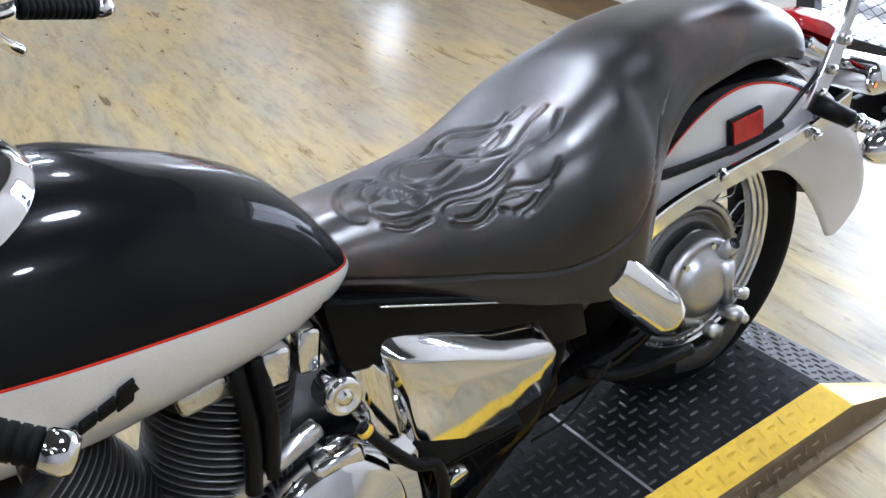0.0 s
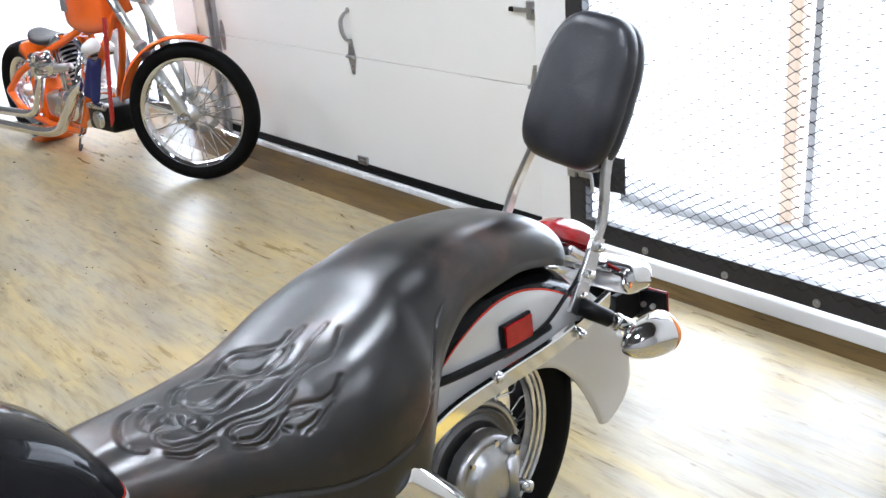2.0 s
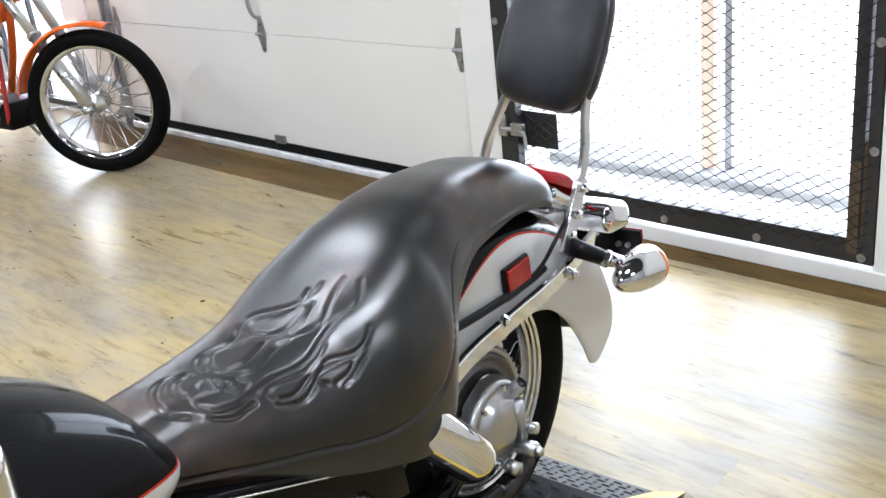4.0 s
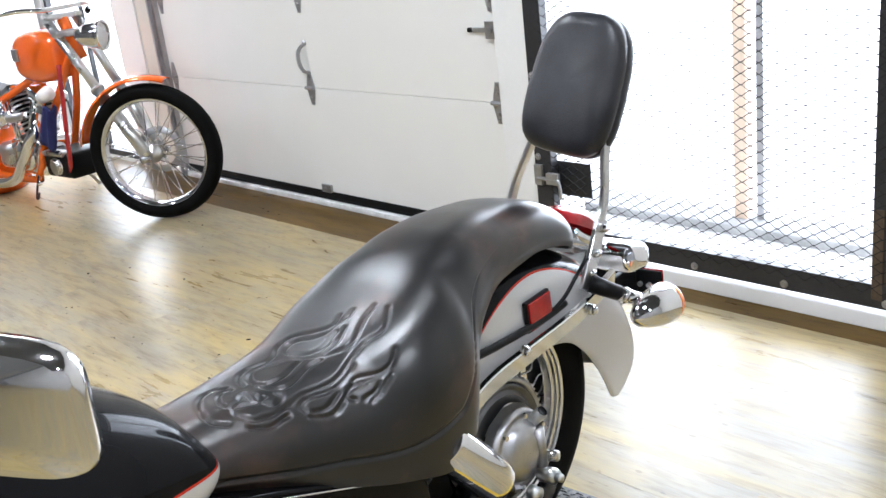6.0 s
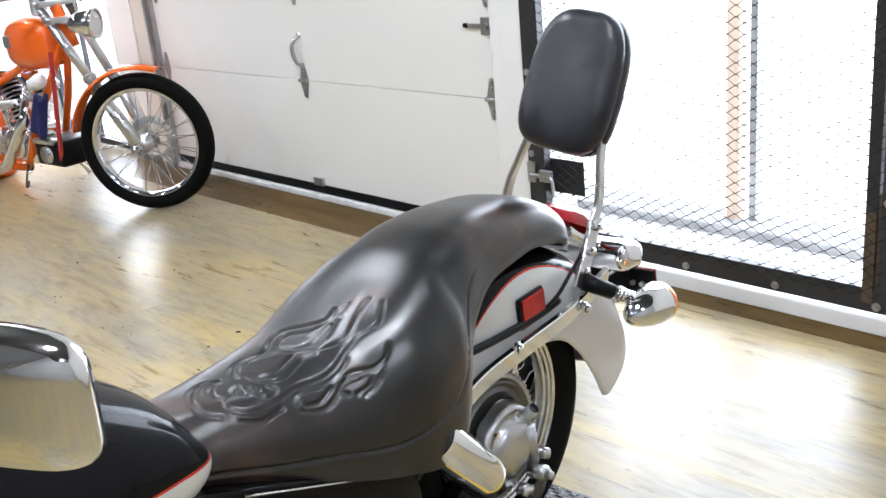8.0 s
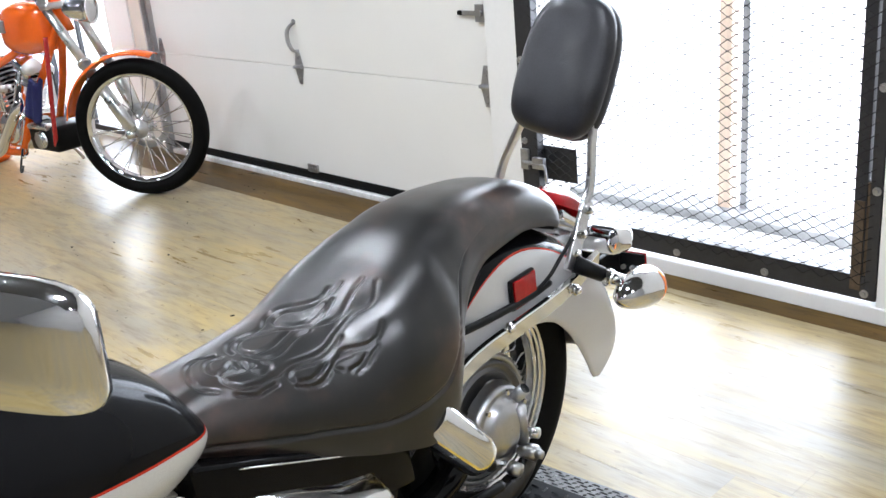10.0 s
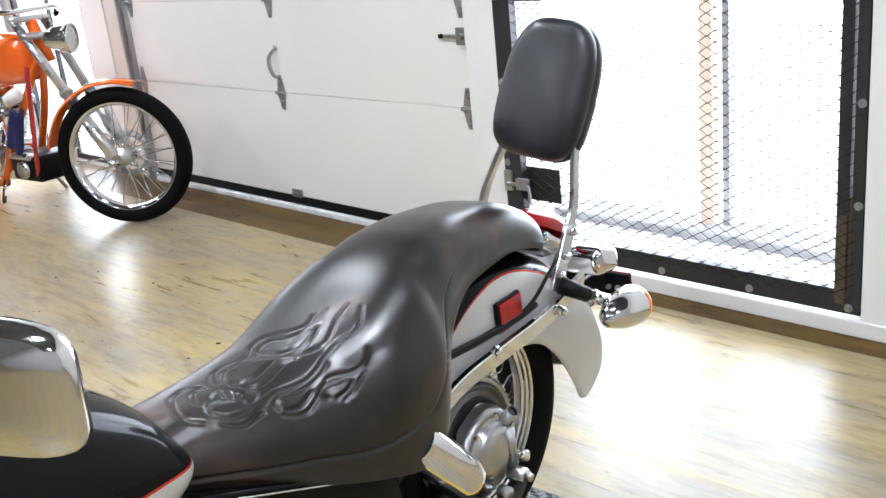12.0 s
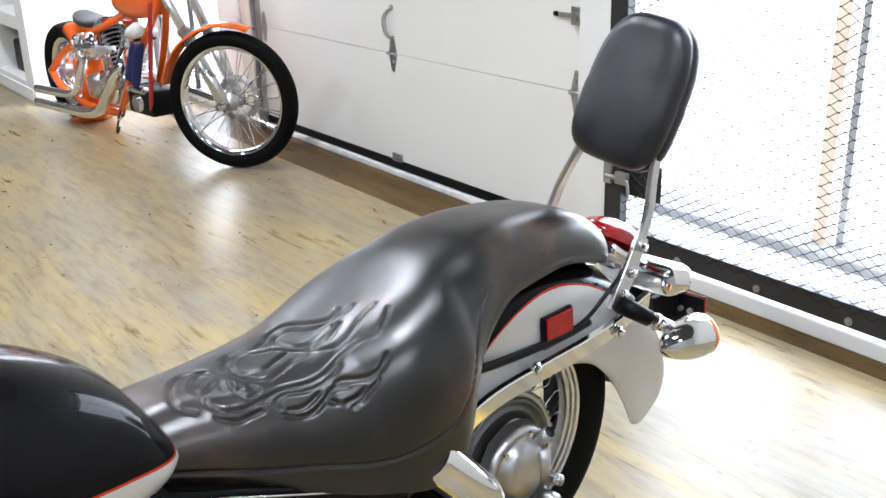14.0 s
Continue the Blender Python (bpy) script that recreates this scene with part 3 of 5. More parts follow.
tooled_stroke((-0.461, -0.055), (-0.444, -0.058), (-0.423, -0.055), (-0.400, -0.046))
tooled_stroke((-0.330, -0.089), (-0.350, -0.103), (-0.367, -0.112), (-0.383, -0.111), (-0.399, -0.104), (-0.414, -0.101), (-0.433, -0.101), (-0.450, -0.102), (-0.466, -0.105), (-0.481, -0.107), (-0.496, -0.107), (-0.513, -0.104), (-0.532, -0.098), (-0.552, -0.093), (-0.570, -0.093), (-0.585, -0.095))
tooled_stroke((-0.453, -0.111), (-0.466, -0.114), (-0.479, -0.115), (-0.499, -0.115), (-0.517, -0.112), (-0.536, -0.105), (-0.550, -0.101), (-0.563, -0.101), (-0.571, -0.106), (-0.569, -0.113))
tooled_stroke((-0.505, -0.123), (-0.524, -0.125), (-0.540, -0.124), (-0.559, -0.118))
tooled_stroke((-0.569, -0.119), (-0.547, -0.129), (-0.526, -0.134), (-0.507, -0.133), (-0.495, -0.131), (-0.484, -0.129), (-0.470, -0.131), (-0.449, -0.140), (-0.428, -0.148), (-0.412, -0.151))
tooled_stroke((-0.384, -0.144), (-0.399, -0.149), (-0.411, -0.149), (-0.426, -0.145), (-0.443, -0.138), (-0.460, -0.129), (-0.472, -0.126))
tooled_stroke((-0.488, -0.141), (-0.496, -0.134), (-0.489, -0.130), (-0.476, -0.132), (-0.459, -0.138))
tooled_stroke((-0.436, -0.150), (-0.450, -0.152), (-0.464, -0.150), (-0.475, -0.148))
tooled_stroke((-0.414, -0.155), (-0.431, -0.155), (-0.447, -0.156), (-0.465, -0.154))
flat = grid.reshape(-1, 3)
near = np.full(len(flat), 9.0)
pick = np.where((flat[:, 0] > -0.74) & (flat[:, 0] < -0.27) & (np.tile(np.abs(ss) < 0.66, len(us))))[0]
P = flat[pick]
tree_pts = []
for s in STROKES:
    for p in smooth_line([(a, b, 0) for a, b in s], 14):
        tree_pts.append(P[np.argmin((P[:, 0] - p.x) ** 2 + (P[:, 1] - p.y) ** 2)] + np.array((0, 0, 0)))
        tree_pts[-1][:2] = p.x, p.y
tree_pts = np.array(tree_pts)
for k in range(0, len(P), 4000):
    d = np.sqrt(((P[k : k + 4000, None] - tree_pts[None]) ** 2).sum(2)).min(1)
    near[pick[k : k + 4000]] = d
du, ds = np.gradient(grid, axis=0), np.gradient(grid, axis=1)
nrm = np.cross(du, ds).reshape(-1, 3)
nrm /= np.linalg.norm(nrm, axis=1)[:, None] + 1e-9
if nrm[len(us) // 2 * len(ss) + len(ss) // 2, 2] < 0:
    nrm = -nrm
cut = -0.0045 * np.exp(-((near / 0.0040) ** 2)) + 0.0003 * np.exp(-(((near - 0.009) / 0.0040) ** 2))
seam_d = np.abs(flat[:, 2] - np.array([curve_at(SEAM, u) if u < 0.12 else 9 for u in flat[:, 0]]))
side = np.tile(np.abs(ss) > 0.5, len(us))
fade = np.clip((0.03 - flat[:, 0]) / 0.12, 0, 1)
cut += np.where(side, -0.0048 * fade * np.exp(-((seam_d / 0.0042) ** 2)), 0)
# soft creases pressed into the cushion
wob = np.array([noise.noise(Vector((p[0] * 7, p[1] * 9, p[2] * 7))) for p in flat]) * 0.0035
flat = flat + nrm * (cut + wob)[:, None]
bm = bmesh.new()
vs = [bm.verts.new(p) for p in flat]
m_ = len(ss)
rings = [vs[k * m_ : (k + 1) * m_] for k in range(len(us))]
bridge(bm, rings, closed=False)
bm.faces.new(rings[0])
bm.faces.new(rings[-1][::-1])
bmesh.ops.recalc_face_normals(bm, faces=bm.faces)
seat = part("seat", bm, LEATHER, bike, "black leather two-up seat with tooled flames")

# fuel tank
T_TOP = [(-1.50, 0.90), (-1.34, 0.975), (-1.18, 1.0), (-1.05, 0.982), (-0.935, 0.932), (-0.849, 0.885), (-0.785, 0.834), (-0.742, 0.765), (-0.725, 0.72)]
T_HALF = [(-1.50, 0.107), (-1.34, 0.177), (-1.15, 0.189), (-1.0, 0.180), (-0.892, 0.165), (-0.816, 0.146), (-0.768, 0.130), (-0.735, 0.102), (-0.725, 0.06)]
T_LOW = [(-1.50, 0.72), (-1.3, 0.65), (-1.1, 0.628), (-0.946, 0.632), (-0.838, 0.645), (-0.773, 0.668), (-0.735, 0.70), (-0.725, 0.715)]


def paint(name, line, slope, bend, end, centre=0.0):
    """Black above a pin-striped line, silver below."""
    mat, nt, b = nodes_of(name)
    sep = nt.nodes.new("ShaderNodeSeparateXYZ")
    nt.links.new(coords(nt), sep.inputs[0])
    x, z = sep.outputs[0], sep.outputs[2]
    up = math_node(nt, "SUBTRACT", z, math_node(nt, "MULTIPLY_ADD", x, slope, line))
    off = math_node(nt, "SUBTRACT", x, centre)
    up = math_node(nt, "ADD", up, math_node(nt, "MULTIPLY", math_node(nt, "MULTIPLY", off, off), bend))
    if end is not None:
        sm = nt.nodes.new("ShaderNodeMath")
        sm.operation = "SMOOTH_MIN"
        nt.links.new(up, sm.inputs[0])
        nt.links.new(math_node(nt, "SUBTRACT", end, x), sm.inputs[1])
        sm.inputs[2].default_value = 0.02
        up = sm.outputs[0]
    black = math_node(nt, "GREATER_THAN", up, 0.0)
    red = math_node(nt, "LESS_THAN", math_node(nt, "ABSOLUTE", up), 0.002)
    fleck = node(nt, "ShaderNodeTexNoise", Scale=900.0)
    nt.links.new(coords(nt), fleck.inputs[0])
    sil = ramp(nt, fleck.outputs[0], [(0.3, (0.60, 0.597, 0.59)), (0.7, (0.72, 0.717, 0.71))])
    col = mixed(nt, red, mixed(nt, black, sil, (0.005, 0.005, 0.006)), (0.55, 0.03, 0.015))
    nt.links.new(col, b.inputs["Base Color"])
    nt.links.new(math_node(nt, "MULTIPLY", math_node(nt, "SUBTRACT", 1.0, black), 0.3), b.inputs["Metallic"])
    b.inputs["Roughness"].default_value = 0.24
    nt.links.new(math_node(nt, "MULTIPLY_ADD", black, -0.45, 0.5), b.inputs["Specular IOR Level"])
    b.inputs["Coat Weight"].default_value = 0.45
    b.inputs["Coat Roughness"].default_value = 0.015
    b.inputs["Coat IOR"].default_value = 1.3
    return mat


TANK_PAINT = paint("two_tone_tank_paint", 0.598, -0.175, 0.0, -0.738)
bm = bmesh.new()
NU, NS = 90, 72
rings = []
for k in range(NU + 1):
    q = 1 - (1 - k / NU) ** 1.6
    u = -1.50 + 0.775 * q
    top, w, low = curve_at(T_TOP, u), curve_at(T_HALF, u), curve_at(T_LOW, u)
    ring = []
    for j in range(NS):
        a = 2 * math.pi * j / NS
        cx, sz = math.cos(a), math.sin(a)
        v = w * math.copysign(abs(cx) ** 0.8, cx)
        zc = low + 0.40 * (top - low)
        z = zc + (top - zc) * max(sz, 0) ** 0.92 - (zc - low) * max(-sz, 0) ** 0.8
        ring.append(bm.verts.new((u, v, z)))
    rings.append(ring)
bridge(bm, rings)
bm.faces.new(rings[0])
bm.faces.new(rings[-1][::-1])
bmesh.ops.recalc_face_normals(bm, faces=bm.faces)
tank = part("fuel_tank", bm, TANK_PAINT, bike, "black over silver tank with a red pinstripe")
# maker's emblem: plain dark bars that lie on the silver flank
bm = bmesh.new()
slant = Matrix.Translation((-1.145, 0, 0.722)) @ Matrix.Rotation(radians(-15), 4, "Y")
shear = Matrix(((1, 0, 0.7, 0), (0, 1, 0, 0), (0, 0, 1, 0), (0, 0, 0, 1)))
for k in range(6):
    x_ = -0.075 + k * 0.0255
    h_ = (0.011, 0.008, 0.007, 0.007, 0.008, 0.013)[k]
    box(bm, (x_, -0.1935, -h_), (x_ + 0.0235, -0.168, h_ * 0.8), 0.002, slant @ shear, seg=1)
box(bm, (-0.077, -0.193, -0.004), (0.080, -0.168, 0.0), m=slant)
part("emblem", bm, BLACK_SATIN, tank, "dark raised emblem", smooth=False)

bm = bmesh.new()
rings = []
for z_, g_ in ((0.90, 1.0), (0.965, 1.0), (0.985, 0.97), (1.005, 0.88), (1.014, 0.7), (1.018, 0.05)):
    rings.append([bm.verts.new((-1.235 + 0.175 * g_ * math.copysign(abs(math.cos(a)) ** 0.75, math.cos(a)), 0.150 * g_ * math.copysign(abs(math.sin(a)) ** 0.75, math.sin(a)), z_)) for a in (2 * math.pi * j / 48 for j in range(48))])
bridge(bm, rings)
bm.faces.new(rings[-1])
bmesh.ops.recalc_face_normals(bm, faces=bm.faces)
part("console", bm, CHROME, tank, "chrome instrument console")

# rear fender: crown over two flat flanks
F_CROWN = [(-0.30, 0.64), (-0.15, 0.715), (0.0, 0.742), (0.15, 0.722), (0.27, 0.668), (0.365, 0.595), (0.43, 0.52), (0.468, 0.44), (0.478, 0.38), (0.462, 0.335), (0.425, 0.305)]
F_EDGE = [(-0.30, 0.50), (-0.15, 0.52), (0.0, 0.535), (0.10, 0.525), (0.17, 0.50), (0.22, 0.455), (0.255, 0.405), (0.285, 0.35), (0.304, 0.306), (0.314, 0.294), (0.335, 0.288)]
crown = smooth_line([(u, 0, z) for u, z in F_CROWN], 8)
edge = smooth_line([(u, 0, z) for u, z in F_EDGE], 8)
bm = bmesh.new()
rings = []
for c_, e_ in zip(crown, edge):
    span = (e_ - c_).length
    roll = min(0.06 / span, 0.6)
    half = []
    for j in range(11):
        a = math.pi / 2 * j / 10
        half.append((0.100 * math.sin(a), roll * (1 - math.cos(a))))
    for j in range(1, 9):
        half.append((0.100 + 0.004 * j / 8, roll + (1 - roll) * j / 8))
    ring = [(-v, q) for v, q in half[:0:-1]] + half
    rings.append([bm.verts.new((c_.lerp(e_, q).x, v, c_.lerp(e_, q).z)) for v, q in ring])
bridge(bm, rings, closed=False)
bmesh.ops.recalc_face_normals(bm, faces=bm.faces)
FENDER_PAINT = paint("two_tone_fender_paint", 0.70, 0.0, 1.9, 0.27, 0.05)
fender = part("rear_fender", bm, FENDER_PAINT, bike, "black and silver rear fender with a red pinstripe")
so = fender.modifiers.new("thickness", "SOLIDIFY")
so.thickness = 0.003


# wheels
def spokes(wheel, radius_in, radius_out, center, count, wide, mat):
    """Crossed wire spokes, each an object of its own on one of four shared meshes."""
    kinds = []
    for side in (1, -1):
        for lean in (1, -1):
            bm = bmesh.new()
            cyl(bm, (radius_in, side * wide, 0), (radius_out * math.cos(0.42), side * wide * 0.25, lean * radius_out * math.sin(0.42)), 0.0024, seg=6, cap=False)
            me = bpy.data.meshes.new("spoke")
            bm.to_mesh(me)
            bm.free()
            me.materials.append(mat)
            kinds.append(me)
    for k in range(count):
        ob = new("spoke", kinds[k % 4])
        ob.parent = wheel
        ob.matrix_basis = Matrix.Translation(center) @ Matrix.Rotation(2 * math.pi * k / count, 4, "Y")


wheel = new("rear_wheel")
wheel.parent = bike
wheel.matrix_basis = Matrix.Translation((-0.015, 0, -0.010))
tyre_prof = [(0.200, -0.050), (0.225, -0.064), (0.255, -0.071), (0.272, -0.070), (0.287, -0.060), (0.2875, -0.048), (0.297, -0.036), (0.2965, -0.020), (0.302, -0.018), (0.303, 0.0), (0.302, 0.018), (0.2965, 0.02), (0.297, 0.036), (0.287, 0.060), (0.272, 0.070), (0.255, 0.071), (0.225, 0.064), (0.200, 0.050)]
auto(part("tyre", turned_bm(tyre_prof, (0, 0, AX), (0, 1, 0), 80), RUBBER, wheel, "black road tyre"), 40)
half_rim = [(0.176, 0.0), (0.177, -0.022), (0.183, -0.030), (0.1845, -0.037), (0.190, -0.040), (0.1915, -0.046), (0.197, -0.048), (0.1985, -0.053), (0.204, -0.056), (0.210, -0.053), (0.207, -0.045), (0.198, -0.038), (0.190, -0.020), (0.188, 0.0)]
rim_prof = half_rim + [(r_, -v_) for r_, v_ in half_rim[-2::-1]]
auto(part("rim", turned_bm(rim_prof, (0, 0, AX), (0, 1, 0), 80), CHROME, wheel, "chrome rim"), 25)
part("hub", turned_bm([(0.012, -0.07), (0.03, -0.06), (0.055, -0.045), (0.06, -0.035), (0.045, -0.02), (0.045, 0.02), (0.06, 0.035), (0.055, 0.045), (0.03, 0.06), (0.012, 0.07)], (0, 0, AX), (0, 1, 0), 40), CHROME_DULL, wheel, "alloy hub")
spokes(wheel, 0.052, 0.184, (0, 0, AX), 36, 0.036, CHROME)
# disc added to keep the space behind the spokes dark
part("brake_disc", turned_bm([(0.05, 0.062), (0.155, 0.062), (0.157, 0.066), (0.155, 0.070), (0.05, 0.070), (0.05, 0.062)], (0, 0, AX), (0, 1, 0), 64), STEEL_DARK, wheel, "added dark brake disc that shades the gap behind the spokes")

# shaft drive housing on the left of the wheel
DC = (-0.052, 0.0, 0.360)
part("drive_ring", turned_bm([(0.06, -0.052), (0.100, -0.056), (0.104, -0.064), (0.108, -0.064), (0.111, -0.057), (0.118, -0.057), (0.122, -0.066), (0.127, -0.066), (0.130, -0.056), (0.130, -0.03)], DC, (0, 1, 0), 72), FIN_METAL, bike, "dark ridged ring of the drive housing")
ring_rim = part("drive_rim", turned_bm([(0.1305, -0.03), (0.1305, -0.060), (0.136, -0.064), (0.143, -0.060), (0.145, -0.045), (0.145, -0.03)], DC, (0, 1, 0), 80), ALLOY, bike, "bright toothed rim round the drive housing")
tooth = boxed((0.1435, -0.060, -0.0028), (0.1485, -0.034, 0.0028), 0.001)
tooth_me = bpy.data.meshes.new("tooth")
tooth.to_mesh(tooth_me)
tooth.free()
tooth_me.materials.append(ALLOY)
for k in range(56):
    ob = new("tooth", tooth_me)
    ob.parent = ring_rim
    ob.matrix_basis = Matrix.Translation((DC[0], 0, DC[2])) @ Matrix.Rotation(2 * math.pi * k / 56, 4, "Y")
bm = turned_bm([(0.001, -0.112), (0.03, -0.112), (0.050, -0.106), (0.062, -0.098), (0.066, -0.088), (0.074, -0.085), (0.078, -0.090), (0.088, -0.088), (0.093, -0.076), (0.098, -0.060)], (DC[0] + 0.022, 0, DC[2] - 0.022), (0, 1, 0), 64)
housing = part("drive_housing", bm, HOUSING_METAL, bike, "bright cast alloy shaft drive housing")
bm = bmesh.new()
cyl(bm, (0.018, -0.080, 0.375), (0.026, -0.112, 0.408), 0.015, 0.0135, 24)
cyl(bm, (0.014, -0.100, 0.285), (0.010, -0.106, 0.375), 0.017, 0.015, 20)
part("filler_neck", bm, ALLOY, housing)
part("filler_hole", turned_bm([(0.0005, 0.0), (0.011, 0.0), (0.0115, 0.002)], (0.0265, -0.1135, 0.4097), (0.18, -0.70, 0.69), 20), BLACK_SATIN, housing, "black filler plug")
for a in (20, 75, 130, 200, 255, 310):
    r_ = 0.078
    x_, z_ = DC[0] + 0.022 + r_ * math.cos(radians(a)), DC[2] - 0.022 + r_ * math.sin(radians(a))
    bm = bmesh.new()
    cyl(bm, (x_, -0.088, z_), (x_, -0.098, z_), 0.0065, seg=6)
    part("bolt", bm, CHROME, housing, smooth=False)
bm = bmesh.new()
cyl(bm, (0.008, -0.100, 0.268), (0.008, -0.142, 0.268), 0.018, 0.018, 6)
cyl(bm, (0.008, -0.142, 0.268), (0.008, -0.156, 0.268), 0.011, 0.009, 16)
cyl(bm, (-0.035, -0.100, 0.245), (-0.035, -0.125, 0.245), 0.016, 0.015, 24)
cyl(bm, (0.040, -0.095, 0.292), (0.044, -0.125, 0.294), 0.013, 0.012, 24)
part("axle_nut", bm, CHROME_DULL, bike, "chrome axle nut and lower shock mount")
bm = bmesh.new()
tube(bm, [(-0.62, -0.085, 0.30), (-0.45, -0.086, 0.30), (-0.32, -0.086, 0.305), (-0.21, -0.080, 0.32), (-0.15, -0.06, 0.335)], 0.034, 18, 5)
part("swingarm", bm, BLACK_GLOSS, bike, "black swingarm tube")
bm = bmesh.new()
tube(bm, [(-0.13, -0.105, 0.215), (-0.06, -0.115, 0.205), (0.0, -0.115, 0.225), (0.035, -0.11, 0.25)], 0, flat=(0.006, 0.022), up=(0, 1, 0))
part("stay_plate", bm, STEEL_DARK, bike, "dark steel stay under the axle")

# chrome shock cover
bm = bmesh.new()
p0, p1 = Vector((-0.325, -0.155, 0.542)), Vector((-0.205, -0.165, 0.389))
x_, y_, d_ = frame_axes(p1 - p0)
ring_list = []
for t_, r_ in ((0, 0.032), (0.0, 0.0435), (0.03, 0.045), (0.85, 0.045), (0.95, 0.043), (1.0, 0.036), (1.0, 0.001)):
    ring_list.append([bm.verts.new(p0.lerp(p1, t_) + r_ * (math.cos(a) * x_ + math.sin(a) * y_)) for a in (2 * math.pi * j / 36 for j in range(36))])
bridge(bm, ring_list)
bmesh.ops.recalc_face_normals(bm, faces=bm.faces)
auto(part("shock_cover", bm, CHROME, bike, "chrome shock absorber cover"), 40)
bm = bmesh.new()
cyl(bm, p0 + (p0 - p1) * 0.12, p0.lerp(p1, 0.2), 0.029, seg=28)
part("shock_body", bm, BLACK_SATIN, bike)
bm = bmesh.new()
cyl(bm, p1, p1 + (p1 - p0) * 0.22, 0.014, seg=16)
part("shock_rod", bm, BLACK_SATIN, bike)
bm = bmesh.new()
for k in range(7):
    a = p0.lerp(p1, 0.02) + (p0 - p1) * (0.02 + 0.03 * k)
    turned(bm, [(0.026, -0.003), (0.033, 0.0), (0.026, 0.003)], a, d_, 24)
part("shock_spring", bm, CHROME, bike)

# chrome fender rails
RAIL = [(-0.47, 0.415), (-0.30, 0.495), (-0.15, 0.547), (0.0, 0.556), (0.12, 0.558), (0.22, 0.566), (0.34, 0.590)]
for s in (-1, 1):
    bm = bmesh.new()
    tube(bm, [(u, s * 0.118, z) for u, z in RAIL], 0, flat=(0.007, 0.023), up=(0, 1, -0.3 * s))
    rail = auto(part("fender_rail", bm, CHROME, bike, "flat chrome fender rail"), 30)
    for u, z in ((-0.02, 0.575), (0.232, 0.556)):
        bm = bmesh.new()
        cyl(bm, (u, s * 0.124, z), (u, s * 0.131, z), 0.013, 0.012, 20)
        cyl(bm, (u, s * 0.131, z), (u, s * 0.139, z), 0.009, 0.007, 20)
        part("bolt", bm, CHROME, rail, "domed chrome bolt")
# black tube above the left rail
bm = bmesh.new()
tube(bm, [(-0.20, -0.112, 0.632), (-0.13, -0.112, 0.618), (0.0, -0.113, 0.606), (0.09, -0.114, 0.602), (0.15, -0.116, 0.606)], 0.0085, 12)
part("cable", bm, BLACK_SATIN, bike)
bm = bmesh.new()
tube(bm, [(0.10, -0.116, 0.606), (0.15, -0.118, 0.620), (0.20, -0.119, 0.648), (0.24, -0.118, 0.668), (0.28, -0.10, 0.672)], 0.0045, 10)
part("wire", bm, BLACK_SATIN, bike)
# reflector
bm = boxed((0.020, -0.113, 0.590), (0.106, -0.103, 0.658), 0.003)
refl = part("reflector", bm, BLACK_SATIN, bike, "black backed reflector", smooth=False)
bm = boxed((0.025, -0.118, 0.594), (0.102, -0.1125, 0.654), 0.002)
part("lens", bm, RED_LENS, refl, "red reflector lens", smooth=False)


def loft(rows, mat, name, label, close=True, deg=30):
    bm = bmesh.new()
    rings = [[bm.verts.new(p) for p in row] for row in rows]
    bridge(bm, rings)
    if close:
        bm.faces.new(rings[0][::-1])
        bm.faces.new(rings[-1])
    bmesh.ops.recalc_face_normals(bm, faces=bm.faces)
    es = [e for e in bm.edges if len(e.link_faces) == 2 and e.calc_face_angle() > radians(18)]
    bmesh.ops.bevel(bm, geom=es, offset=0.006, segments=3, affect="EDGES", profile=0.5)
    return auto(part(name, bm, mat, bike, label), deg)


# black panel under the seat and the chrome side cover
loft([[(u, -0.05, a), (u, -0.137, a), (u, -0.142, b_), (u, -0.05, b_)] for u, a, b_ in ((-0.80, 0.70, 0.58), (-0.66, 0.64, 0.54), (-0.54, 0.585, 0.49), (-0.42, 0.53, 0.43), (-0.36, 0.50, 0.42))], BLACK_GLOSS, "seat_panel", "glossy black panel under the seat")
bm = bmesh.new()
tube(bm, [(-0.72, -0.139, 0.655), (-0.58, -0.143, 0.592), (-0.43, -0.147, 0.525)], 0.0018, 8)
part("trim_line", bm, CHROME, bike)
COVER = [(-0.755, 0.622, 0.545, 0.44, 0.085), (-0.735, 0.618, 0.525, 0.39, 0.150), (-0.718, 0.612, 0.52, 0.372, 0.176), (-0.64, 0.580, 0.50, 0.362, 0.186), (-0.55, 0.535, 0.478, 0.366, 0.188), (-0.49, 0.515, 0.465, 0.370, 0.187), (-0.462, 0.508, 0.455, 0.378, 0.184), (-0.452, 0.495, 0.45, 0.395, 0.176)]
loft([[(u, -0.07, zt), (u, -(0.125 if k else 0.08), zt), (u, -w * 0.97, zt - 0.035), (u, -w, zc), (u, -w * 0.86, zb), (u, -0.07, zb)] for k, (u, zt, zc, zb, w) in enumerate(COVER)], CHROME, "side_cover", "polished chrome side cover", deg=40)
loft([[(u, -0.06, a), (u, -w, a), (u, -w, b_), (u, -0.06, b_)] for u, a, b_, w in ((-0.80, 0.62, 0.50, 0.10), (-0.77, 0.61, 0.44, 0.135), (-0.735, 0.55, 0.37, 0.15))], CHROME, "cover_nose", "chrome front piece of the side cover", deg=40)

# engine: two finned cylinders in a V
engine = new("engine")
engine.parent = bike


